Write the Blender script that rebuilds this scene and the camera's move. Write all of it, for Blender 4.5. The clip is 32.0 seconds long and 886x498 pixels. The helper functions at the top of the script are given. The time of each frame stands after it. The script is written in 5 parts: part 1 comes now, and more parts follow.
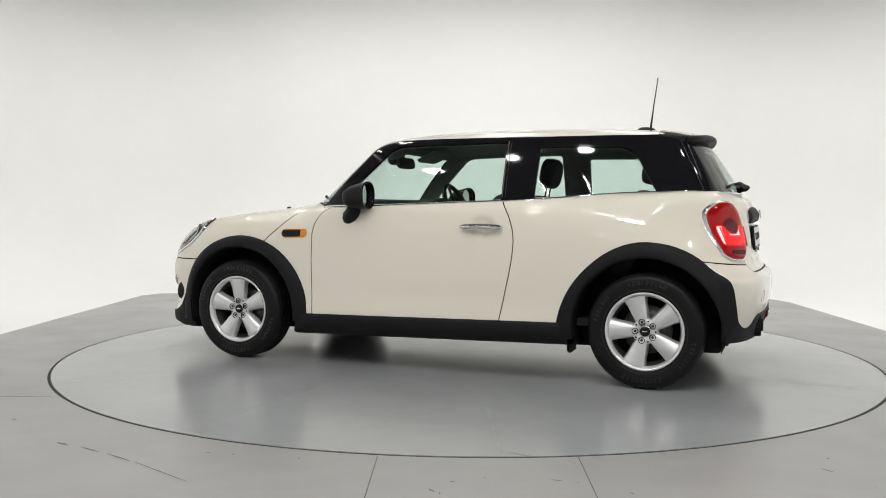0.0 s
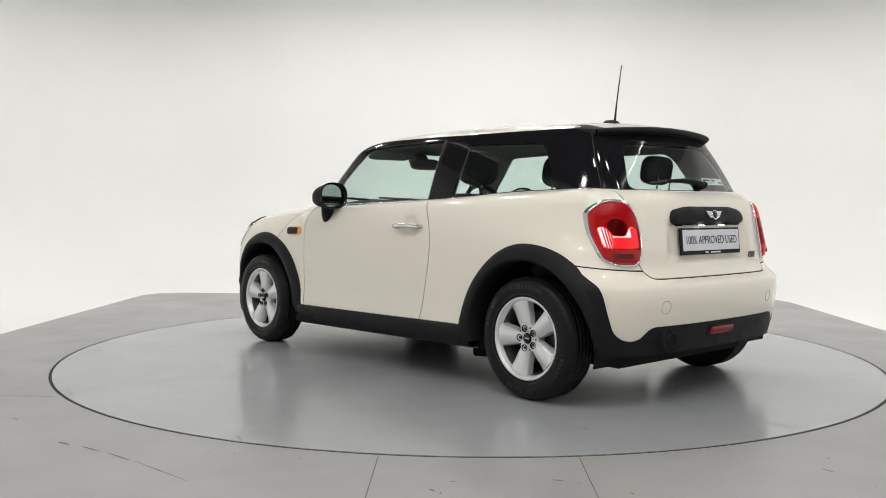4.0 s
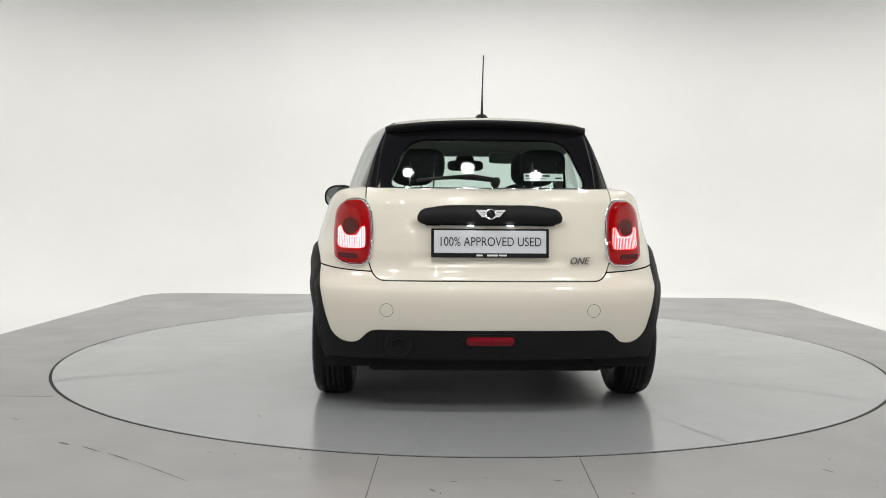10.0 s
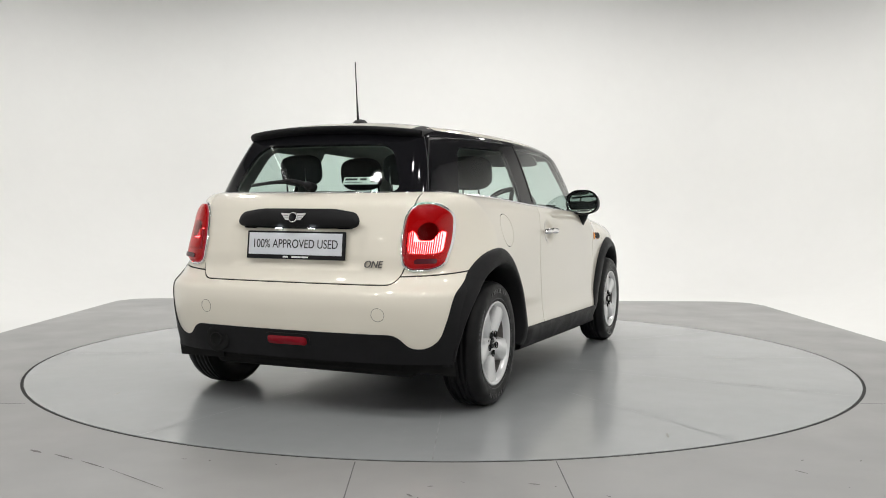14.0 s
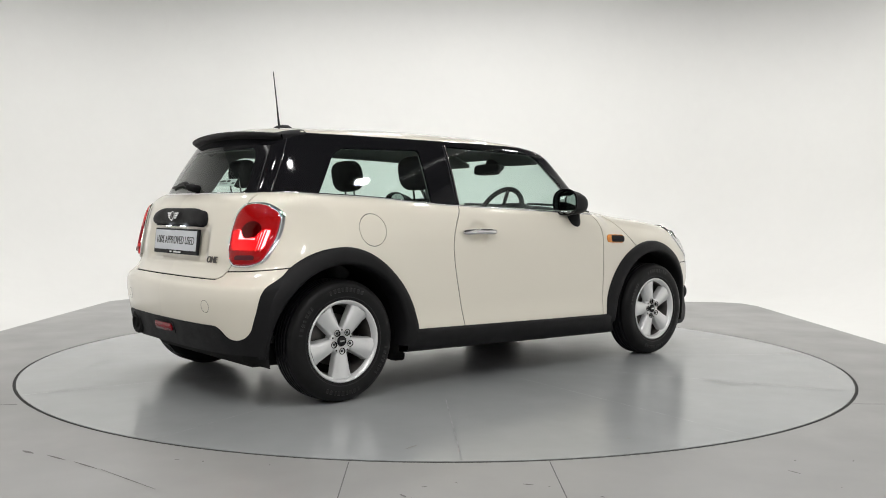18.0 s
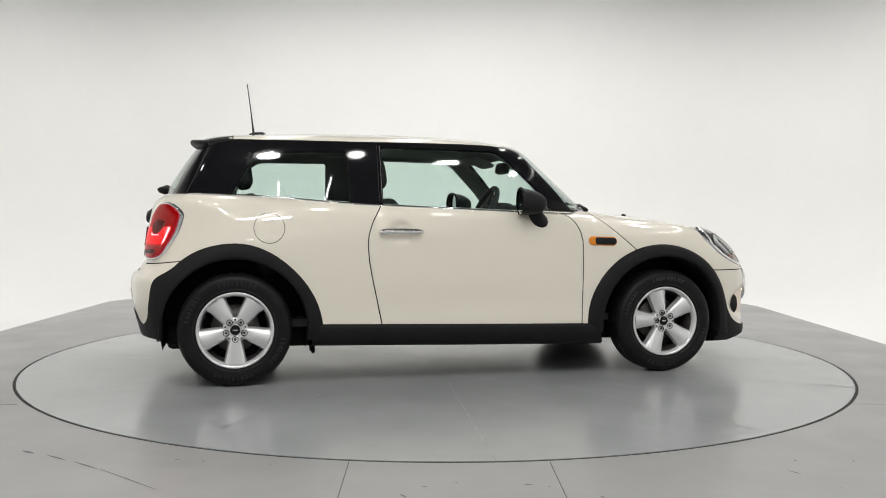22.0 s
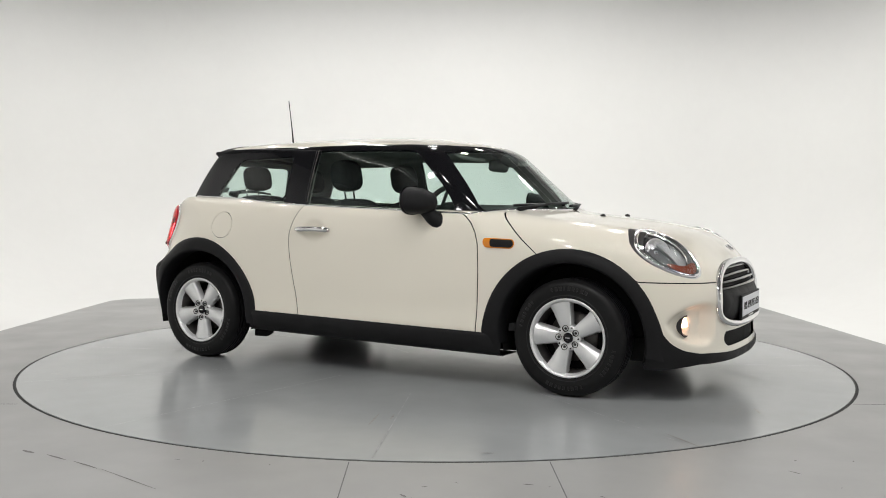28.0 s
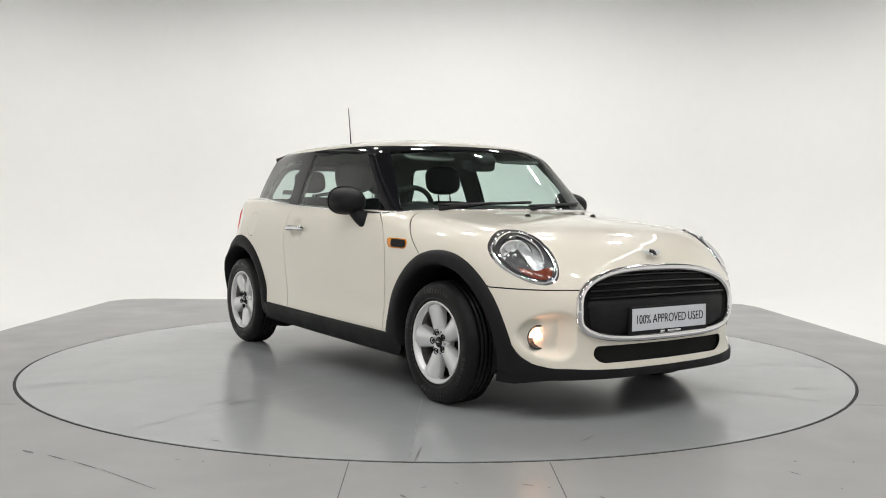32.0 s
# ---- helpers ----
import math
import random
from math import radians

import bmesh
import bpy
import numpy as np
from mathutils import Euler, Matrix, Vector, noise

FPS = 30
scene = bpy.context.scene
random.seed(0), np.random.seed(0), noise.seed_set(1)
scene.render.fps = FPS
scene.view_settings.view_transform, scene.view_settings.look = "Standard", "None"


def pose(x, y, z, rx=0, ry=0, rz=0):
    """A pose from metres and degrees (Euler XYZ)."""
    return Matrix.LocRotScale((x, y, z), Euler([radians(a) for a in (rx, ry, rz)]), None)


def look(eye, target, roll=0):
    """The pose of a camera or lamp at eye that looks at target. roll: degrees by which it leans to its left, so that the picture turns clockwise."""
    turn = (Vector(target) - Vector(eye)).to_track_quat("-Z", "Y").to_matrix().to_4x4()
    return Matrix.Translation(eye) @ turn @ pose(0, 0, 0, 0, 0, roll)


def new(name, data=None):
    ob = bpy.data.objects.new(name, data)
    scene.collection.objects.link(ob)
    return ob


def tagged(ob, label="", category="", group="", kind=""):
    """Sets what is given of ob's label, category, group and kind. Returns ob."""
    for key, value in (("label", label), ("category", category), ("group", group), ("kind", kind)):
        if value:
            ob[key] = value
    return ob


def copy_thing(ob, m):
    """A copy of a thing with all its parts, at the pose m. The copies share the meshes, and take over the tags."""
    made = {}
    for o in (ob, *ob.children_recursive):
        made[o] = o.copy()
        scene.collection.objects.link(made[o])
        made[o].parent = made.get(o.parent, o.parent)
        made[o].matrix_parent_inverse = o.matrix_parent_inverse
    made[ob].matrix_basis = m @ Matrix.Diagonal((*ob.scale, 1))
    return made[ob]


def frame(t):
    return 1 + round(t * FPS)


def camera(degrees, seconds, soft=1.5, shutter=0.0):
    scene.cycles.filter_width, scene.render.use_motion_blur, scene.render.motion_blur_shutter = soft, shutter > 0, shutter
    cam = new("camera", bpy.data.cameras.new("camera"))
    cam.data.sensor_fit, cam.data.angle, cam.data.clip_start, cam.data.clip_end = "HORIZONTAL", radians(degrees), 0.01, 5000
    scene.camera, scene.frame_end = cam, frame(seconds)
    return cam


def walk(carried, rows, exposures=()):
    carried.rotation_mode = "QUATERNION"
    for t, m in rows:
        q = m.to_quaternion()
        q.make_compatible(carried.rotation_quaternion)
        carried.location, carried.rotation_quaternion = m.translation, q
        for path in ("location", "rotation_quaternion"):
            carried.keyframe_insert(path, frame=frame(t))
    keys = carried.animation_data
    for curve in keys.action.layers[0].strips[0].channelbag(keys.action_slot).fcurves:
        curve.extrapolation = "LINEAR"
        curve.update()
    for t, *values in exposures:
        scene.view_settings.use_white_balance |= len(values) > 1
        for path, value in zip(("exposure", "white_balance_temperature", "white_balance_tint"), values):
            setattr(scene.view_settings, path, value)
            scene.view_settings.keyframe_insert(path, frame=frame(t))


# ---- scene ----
LENS = 52.44
cam = camera(LENS, 32.0, soft=0.95)
EYE = (0.0, -5.877, 0.950)


def aim(pan, tilt, roll):
    """Pose of the tripod camera: pan to the side, tilt up, roll (degrees)."""
    return pose(*EYE, 90 + tilt, 0, -pan) @ pose(0, 0, 0, 0, 0, roll)


CAMERA_ROWS = [
    (0.0, -1.475, -2.742, 0.36), (0.5, -1.55, -2.750, 0.38), (3.0, -1.535, -2.752, 0.40), (5.5, -1.545, -2.748, 0.41),
    (8.0, -1.55, -2.740, 0.41), (11.05, -1.555, -2.732, 0.41), (11.3, -0.95, -2.60, 0.40), (11.5, 0.010, -2.472, 0.40),
    (11.7, 0.29, -2.430, 0.40), (12.0, 0.354, -2.418, 0.39), (12.5, 0.345, -2.437, 0.35), (13.0, 0.190, -2.434, 0.34),
    (13.5, 0.067, -2.444, 0.34), (14.0, -0.048, -2.455, 0.33), (14.5, -0.180, -2.457, 0.32), (16.5, 0.348, -2.433, 0.38),
    (20.0, 0.350, -2.422, 0.38), (24.0, 0.335, -2.420, 0.40), (28.0, 0.328, -2.424, 0.43), (32.0, 0.325, -2.400, 0.47)]
walk(cam, [(t, aim(p, q, r)) for t, p, q, r in CAMERA_ROWS])

# turn of the turntable: seconds, degrees
TURN = [(0.0, 159.54), (2.0, 146.39), (3.5, 136.30), (5.5, 123.07), (8.0, 106.23), (10.5, 89.56), (12.0, 79.80), (14.5, 63.19),
        (16.5, 49.67), (19.0, 32.61), (22.0, 12.14), (25.5, -11.86), (27.5, -25.53), (30.0, -42.63), (32.0, -56.13)]

# ---- world and lights ----
world = bpy.data.worlds.new("studio_world")
world.use_nodes = True
scene.world = world
world.node_tree.nodes["Background"].inputs[0].default_value = (1.0, 0.99, 0.97, 1)
world.node_tree.nodes["Background"].inputs[1].default_value = 0.25
scene.view_settings.exposure = 0.04


def area(name, m, sx, sy, watts, colour=(1, 0.985, 0.96), shape="RECTANGLE"):
    d = bpy.data.lights.new(name, "AREA")
    d.shape, d.size, d.size_y, d.energy, d.color = shape, sx, sy, watts, colour
    ob = new(name, d)
    ob.matrix_world = m
    return ob


CEILING = 4.2
LAMP_X, LAMP_Y = (-2.96, -1.47, 0.02, 1.50, 2.98), (-5.3, -3.0, 1.1, 3.1)
for lx in LAMP_X:
    for ly in LAMP_Y:
        area("ceiling_lamp", look((lx, ly, CEILING - 0.075), (lx, ly, 0)), 0.28, 0.28, 21.0, shape="DISK")

# unseen washers added to brighten the walls, each side set by its wall
area("wall_washer_back", look((0, 4.35, CEILING - 0.16), (0, 6.2, 1.6)), 7.4, 0.16, 49)
for sx in (-1, 1):
    area("wall_washer_side", look((sx * 3.65, 0.6, CEILING - 0.16), (sx * 5.2, 0.6, 1.6)), 7.0, 0.16, 21 if sx < 0 else 33)

# thin batten lamps on the camera's side, seen as streaks in doors and glass
WALL_FRONT = -7.85
BATTENS = [pose(bx, WALL_FRONT, 2.75, 90, 0, 0) for bx in (-3.0, -1.0, 1.0, 3.0)] + [pose(-1.35, -4.75, CEILING, 0, 0, 90), pose(-0.3, -4.6, CEILING, 0, 0, 90)]
for m in BATTENS:
    area("batten_light", m @ pose(0, 0, -0.105), 1.3, 0.04, 10)

# ---- materials ----
def material(name, colour, rough=0.5, metal=0.0, spec=0.5, coat=0.0, coat_rough=0.03, noise_scale=0.0, vary=0.0, bump=0.0, bump_scale=200.0,
             rough_vary=0.0, alpha=1.0, transmission=0.0, ior=1.45, emit=None, emit_strength=0.0):
    m = bpy.data.materials.new(name)
    m.use_nodes = True
    nt = m.node_tree
    b = nt.nodes["Principled BSDF"]
    b.inputs["Base Color"].default_value = (*colour, 1)
    b.inputs["Roughness"].default_value = rough
    b.inputs["Metallic"].default_value = metal
    b.inputs["Specular IOR Level"].default_value = spec
    b.inputs["Coat Weight"].default_value = coat
    b.inputs["Coat Roughness"].default_value = coat_rough
    b.inputs["Transmission Weight"].default_value = transmission
    b.inputs["IOR"].default_value = ior
    if emit:
        b.inputs["Emission Color"].default_value = (*emit, 1)
        b.inputs["Emission Strength"].default_value = emit_strength
    if vary or rough_vary or bump:
        tc = nt.nodes.new("ShaderNodeTexCoord")
    if vary:
        big = nt.nodes.new("ShaderNodeTexNoise")
        big.inputs["Scale"].default_value = noise_scale
        big.inputs["Detail"].default_value = 6
        fine = nt.nodes.new("ShaderNodeTexNoise")
        fine.inputs["Scale"].default_value = noise_scale * 11
        fine.inputs["Detail"].default_value = 3
        mix = nt.nodes.new("ShaderNodeMath")
        mix.operation = "MULTIPLY_ADD"
        mix.inputs[1].default_value = 0.35
        ramp = nt.nodes.new("ShaderNodeMapRange")
        ramp.inputs["From Min"].default_value, ramp.inputs["From Max"].default_value = 0.45, 0.95
        ramp.inputs["To Min"].default_value, ramp.inputs["To Max"].default_value = 1 - vary, 1 + vary
        mul = nt.nodes.new("ShaderNodeVectorMath")
        mul.operation = "SCALE"
        mul.inputs[0].default_value = colour
        for n in (big, fine):
            nt.links.new(tc.outputs["Object"], n.inputs["Vector"])
        nt.links.new(fine.outputs["Fac"], mix.inputs[0])
        nt.links.new(big.outputs["Fac"], mix.inputs[2])
        nt.links.new(mix.outputs[0], ramp.inputs["Value"])
        nt.links.new(ramp.outputs[0], mul.inputs["Scale"])
        nt.links.new(mul.outputs[0], b.inputs["Base Color"])
    if rough_vary:
        rn = nt.nodes.new("ShaderNodeTexNoise")
        rn.inputs["Scale"].default_value = max(noise_scale, 1) * 2.3
        rn.inputs["Detail"].default_value = 5
        rr = nt.nodes.new("ShaderNodeMapRange")
        rr.inputs["From Min"].default_value, rr.inputs["From Max"].default_value = 0.3, 0.7
        rr.inputs["To Min"].default_value, rr.inputs["To Max"].default_value = rough - rough_vary, rough + rough_vary
        nt.links.new(tc.outputs["Object"], rn.inputs["Vector"])
        nt.links.new(rn.outputs["Fac"], rr.inputs["Value"])
        nt.links.new(rr.outputs[0], b.inputs["Roughness"])
    if bump:
        bn = nt.nodes.new("ShaderNodeTexNoise")
        bn.inputs["Scale"].default_value = bump_scale
        bn.inputs["Detail"].default_value = 3
        bp = nt.nodes.new("ShaderNodeBump")
        bp.inputs["Strength"].default_value = bump
        bp.inputs["Distance"].default_value = 0.001
        nt.links.new(tc.outputs["Object"], bn.inputs["Vector"])
        nt.links.new(bn.outputs["Fac"], bp.inputs["Height"])
        nt.links.new(bp.outputs[0], b.inputs["Normal"])
    return m


M_PAINT = material("cream_white_paint", (0.77, 0.726, 0.628), 0.34, spec=0.2, coat=1.0, coat_rough=0.02, bump=0.02, bump_scale=900)
M_BLACK_GLOSS = material("gloss_black_trim", (0.007, 0.007, 0.0085), 0.06, spec=0.32)
M_PLASTIC = material("grained_black_plastic", (0.0105, 0.0105, 0.0115), 0.55, spec=0.2, noise_scale=6, vary=0.15, bump=0.25, bump_scale=700, rough_vary=0.06)
M_DARK = material("dark_underbody", (0.012, 0.012, 0.012), 0.8, spec=0.2, noise_scale=5, vary=0.3)
M_RUBBER = material("tyre_rubber", (0.0085, 0.0085, 0.009), 0.45, spec=0.2, noise_scale=9, vary=0.25, bump=0.2, bump_scale=400, rough_vary=0.12)
M_TYRE_MARK = material("glossy_tyre_rubber", (0.009, 0.009, 0.0095), 0.28, spec=0.45)
M_CHROME = material("chrome", (0.75, 0.75, 0.76), 0.06, metal=1.0)
M_ALLOY = material("silver_alloy", (0.72, 0.725, 0.73), 0.31, metal=0.55, coat=0.5, noise_scale=14, vary=0.03)
M_STEEL = material("grey_steel", (0.16, 0.15, 0.145), 0.45, metal=0.8, noise_scale=20, vary=0.25)
M_FABRIC = material("anthracite_seat_fabric", (0.055, 0.055, 0.057), 0.9, spec=0.2, noise_scale=30, vary=0.2, bump=0.4, bump_scale=900)
M_INTERIOR = material("dark_interior_plastic", (0.05, 0.05, 0.051), 0.7, spec=0.3, noise_scale=8, vary=0.15, bump=0.2, bump_scale=600)
M_TRIM = material("grey_pillar_trim", (0.26, 0.265, 0.25), 0.85, spec=0.2, noise_scale=20, vary=0.08)
M_WALL = material("white_studio_wall", (0.82, 0.82, 0.805), 0.75, spec=0.25, noise_scale=0.7, vary=0.02, bump=0.03, bump_scale=120)
M_BACKSTAGE = material("dark_grey_backstage_paint", (0.13, 0.13, 0.132), 0.8, spec=0.2, noise_scale=0.9, vary=0.08, bump=0.03, bump_scale=120)
M_FRONT = material("grey_bounce_wall", (0.38, 0.38, 0.375), 0.8, spec=0.2, noise_scale=0.9, vary=0.05, bump=0.03, bump_scale=120)
M_FLOOR = material("grey_painted_floor", (0.280, 0.280, 0.275), 0.34, spec=0.42, noise_scale=0.8, vary=0.06, rough_vary=0.06, bump=0.02, bump_scale=260)
M_TABLE = material("grey_painted_turntable", (0.303, 0.315, 0.321), 0.20, spec=0.5, noise_scale=0.8, vary=0.06, rough_vary=0.05, bump=0.015, bump_scale=260)
M_GAP = material("dark_joint", (0.02, 0.02, 0.02), 0.8)
M_SCUFF = material("scuff_mark", (0.13, 0.125, 0.12), 0.6, noise_scale=40, vary=0.4)


def glass_material(name, tint, rough=0.0, reflect=0.035):
    """Thin tinted pane: clear film with a gloss layer."""
    m = bpy.data.materials.new(name)
    m.use_nodes = True
    nt = m.node_tree
    nt.nodes.remove(nt.nodes["Principled BSDF"])
    out = nt.nodes["Material Output"]
    tr = nt.nodes.new("ShaderNodeBsdfTransparent")
    tr.inputs[0].default_value = (*tint, 1)
    gl = nt.nodes.new("ShaderNodeBsdfGlossy")
    gl.inputs["Roughness"].default_value = rough
    lw = nt.nodes.new("ShaderNodeLayerWeight")
    pw = nt.nodes.new("ShaderNodeMath")
    pw.operation = "POWER"
    pw.inputs[1].default_value = 4.0
    fr = nt.nodes.new("ShaderNodeMath")
    fr.operation = "MULTIPLY_ADD"
    fr.inputs[1].default_value, fr.inputs[2].default_value = 0.85, reflect
    nt.links.new(lw.outputs["Facing"], pw.inputs[0])
    nt.links.new(pw.outputs[0], fr.inputs[0])
    mx = nt.nodes.new("ShaderNodeMixShader")
    nt.links.new(fr.outputs[0], mx.inputs[0])
    nt.links.new(tr.outputs[0], mx.inputs[1])
    nt.links.new(gl.outputs[0], mx.inputs[2])
    nt.links.new(mx.outputs[0], out.inputs[0])
    return m


M_GLASS = glass_material("green_tinted_glass", (0.80, 0.90, 0.865), reflect=0.045)
M_CLEAR = glass_material("clear_lens", (0.95, 0.96, 0.96), reflect=0.05)
M_RED = glass_material("red_lamp_lens", (0.86, 0.044, 0.058), reflect=0.05)
M_RED_BED = material("red_lamp_bed", (0.36, 0.012, 0.035), 0.4, spec=0.2, noise_scale=40, vary=0.1, emit=(1.0, 0.12, 0.22), emit_strength=0.07)
M_RED_BAFFLE = material("added_red_baffle", (0.30, 0.02, 0.04), 0.5, spec=0.2)
M_AMBER = material("amber_lens", (0.66, 0.215, 0.012), 0.12, coat=0.6, emit=(1.0, 0.35, 0.03), emit_strength=0.05)

M_REFLECTOR = material("lamp_reflector", (0.90, 0.91, 0.92), 0.16, metal=0.28)
M_LAMP_SILVER = material("lamp_silver_shell", (0.58, 0.59, 0.60), 0.28, metal=0.6)
M_LAMP_GREY = material("lamp_housing_grey", (0.07, 0.07, 0.075), 0.35, spec=0.5)
M_RED_DARK = material("dark_red_lens", (0.07, 0.004, 0.010), 0.15, spec=0.4)
M_RED_PLAIN = material("red_fog_lens", (0.20, 0.003, 0.010), 0.12, spec=0.3)
M_RED_LIT = material("lit_lamp_reflector", (0.8, 0.8, 0.8), 0.3, emit=(1.0, 1.0, 0.80), emit_strength=22.0)
M_LIT = material("lit_fog_bulb", (0.9, 0.8, 0.7), 0.2, emit=(1.0, 0.50, 0.30), emit_strength=26.0)
M_PLATE_LIT = material("lit_plate_lamp", (0.8, 0.85, 0.9), 0.3, emit=(0.85, 0.93, 1.0), emit_strength=5.0)
M_AMBER_DULL = material("dull_amber_lens", (0.22, 0.045, 0.02), 0.15, coat=0.8)
M_PLATE = material("white_plate", (0.62, 0.64, 0.68), 0.35, noise_scale=9, vary=0.04)
M_INK = material("black_ink", (0.012, 0.012, 0.014), 0.5)
M_MIRROR = material("mirror_glass", (0.42, 0.46, 0.45), 0.01, metal=1.0)
M_PAPER = material("white_card", (0.75, 0.78, 0.76), 0.6, noise_scale=15, vary=0.04)

# ---- small builders ----
def part(name, bm, mat, parent=None, label="", smooth=True):
    me = bpy.data.meshes.new(name)
    bm.to_mesh(me)
    bm.free()
    me.materials.append(mat)
    if smooth:
        me.shade_smooth()
    ob = new(name, me)
    if parent is not None:
        ob.parent = parent
    if label:
        ob["label"] = label
    return ob


def raw(name, verts, faces, mat, parent=None, label="", smooth=True):
    me = bpy.data.meshes.new(name)
    me.from_pydata([tuple(v) for v in verts], [], [tuple(f) for f in faces])
    me.materials.append(mat)
    me.update()
    if smooth:
        me.shade_smooth()
    ob = new(name, me)
    if parent is not None:
        ob.parent = parent
    if label:
        ob["label"] = label
    return ob


def box(bm, x0, x1, y0, y1, z0, z1, bevel=0.0, segs=2):
    r = bmesh.ops.create_cube(bm, size=1.0)
    vs = r["verts"]
    for v in vs:
        v.co = Vector(((x0 + x1) / 2 + v.co.x * (x1 - x0), (y0 + y1) / 2 + v.co.y * (y1 - y0), (z0 + z1) / 2 + v.co.z * (z1 - z0)))
    if bevel:
        es = list({e for v in vs for e in v.link_edges})
        bmesh.ops.bevel(bm, geom=es, offset=bevel, segments=segs, profile=0.5, affect="EDGES")
    return bm


def boxed(name, x0, x1, y0, y1, z0, z1, mat, parent=None, label="", bevel=0.0, segs=2):
    return part(name, box(bmesh.new(), x0, x1, y0, y1, z0, z1, bevel, segs), mat, parent, label, smooth=False)


def grid_faces(nu, nv, closed_u=False, closed_v=False):
    fs = []
    for i in range(nu if closed_u else nu - 1):
        for j in range(nv if closed_v else nv - 1):
            a, b = i * nv + j, ((i + 1) % nu) * nv + j
            c, d = ((i + 1) % nu) * nv + (j + 1) % nv, i * nv + (j + 1) % nv
            fs.append((a, b, c, d))
    return fs


def lathe(name, profile, mat, parent=None, label="", n=48, axis="y", smooth=True):
    """Turned body: profile rows of (radius, height) along the axis."""
    vs = []
    for i in range(n):
        a = 2 * math.pi * i / n
        for r, h in profile:
            p = (r * math.cos(a), h, r * math.sin(a)) if axis == "y" else (r * math.cos(a), r * math.sin(a), h)
            vs.append(p)
    fs = grid_faces(n, len(profile), closed_u=True)
    if axis == "y":
        fs = [f[::-1] for f in fs]
    return raw(name, vs, fs, mat, parent, label, smooth)


def tube(name, points, radius, mat, parent=None, label="", n=8, closed=False, flat=1.0, ref=(0, 0, 1)):
    """A rod along a polyline; radius may be a list."""
    pts = [Vector(p) for p in points]
    rad = radius if isinstance(radius, (list, tuple)) else [radius] * len(pts)
    vs, up = [], Vector(ref)
    for i, p in enumerate(pts):
        a = pts[i - 1] if (i or closed) else p
        b = pts[(i + 1) % len(pts)] if (i < len(pts) - 1 or closed) else p
        d = (b - a).normalized()
        s = d.cross(up)
        if s.length < 1e-3:
            s = d.cross(Vector((0, 1, 0)))
        s.normalize()
        u = s.cross(d).normalized()
        for k in range(n):
            w = 2 * math.pi * k / n
            vs.append(p + s * math.cos(w) * rad[i] + u * math.sin(w) * rad[i] * flat)
    fs = grid_faces(len(pts), n, closed_u=closed, closed_v=True)
    if not closed:
        fs += [tuple(range(n)), tuple(range((len(pts) - 1) * n, len(pts) * n))[::-1]]
    return raw(name, vs, fs, mat, parent, label)


def pad(name, cx, cy, cz, sx, sy, sz, mat, parent, tilt=0.0, e=0.45):
    """Soft cushion: a rounded box."""
    bm = bmesh.new()
    bmesh.ops.create_uvsphere(bm, u_segments=24, v_segments=14, radius=1.0)
    for v in bm.verts:
        c = [math.copysign(abs(k) ** e, k) for k in v.co]
        v.co = Vector((c[0] * sx / 2, c[1] * sy / 2, c[2] * sz / 2))
    bmesh.ops.transform(bm, matrix=pose(cx, cy, cz, 0, tilt, 0), verts=bm.verts[:])
    return part(name, bm, mat, parent)


# ---- studio ----
ROOM_X, ROOM_BACK, ROOM_FRONT = 5.2, 6.2, -8.5
COVE, CORNER = 1.5, 2.3


def plan_outline(inset, n=10):
    """Rounded rectangle of the wall, anticlockwise."""
    x, yb, yf, r = ROOM_X - inset, ROOM_BACK - inset, ROOM_FRONT + inset, CORNER - inset
    out = []
    for cx, cy, a0 in ((x - r, yf + r, -90), (x - r, yb - r, 0), (-x + r, yb - r, 90), (-x + r, yf + r, 180)):
        for i in range(n + 1):
            a = radians(a0 + 90 * i / n)
            out.append((cx + r * math.cos(a), cy + r * math.sin(a)))
    return out


def cyclorama():
    rows = [(COVE + 0.25, -0.021), (COVE, -0.021)] + [(COVE * (1 - math.sin(radians(a))), COVE * (1 - math.cos(radians(a))) - 0.021) for a in range(3, 91, 3)] + [(0.0, CEILING)]
    rows += [(-0.12, CEILING), (-0.12, -0.1)]
    vs, n = [], 0
    for ins, z in rows:
        o = plan_outline(ins)
        n = len(o)
        vs += [(x, y, z) for x, y in o]
    fs = []
    for r in range(len(rows) - 1):
        for i in range(n):
            j = (i + 1) % n
            fs.append((r * n + i, (r + 1) * n + i, (r + 1) * n + j, r * n + j))
    tagged(raw("wall_cyclorama", vs, fs, M_WALL), "seamless white curved studio wall with a coved foot", "wall", kind="structure")
    bm = bmesh.new()
    box(bm, -ROOM_X + 0.02, ROOM_X - 0.02, ROOM_FRONT + 0.02, ROOM_BACK - 0.02, -0.12, -0.0214)
    tagged(part("ground", bm, M_WALL, smooth=False), "white painted studio floor around the platform", "floor", kind="structure")
    o = plan_outline(-0.12)
    bm = bmesh.new()
    box(bm, -ROOM_X - 0.2, ROOM_X + 0.2, ROOM_FRONT - 0.2, ROOM_BACK + 0.2, CEILING, CEILING + 0.15)
    tagged(part("ceiling", bm, M_BACKSTAGE, smooth=False), "plain dark grey studio ceiling", "ceiling", kind="structure")
    # added wall out of view; its grey bounces light onto the car's flanks
    bm = bmesh.new()
    box(bm, -4.4, 4.4, -8.0, WALL_FRONT, -0.02, CEILING - 0.004)
    tagged(part("wall_front", bm, M_FRONT, smooth=False), "unseen wall closing the studio, light grey to brighten the car", "wall", kind="structure")


cyclorama()


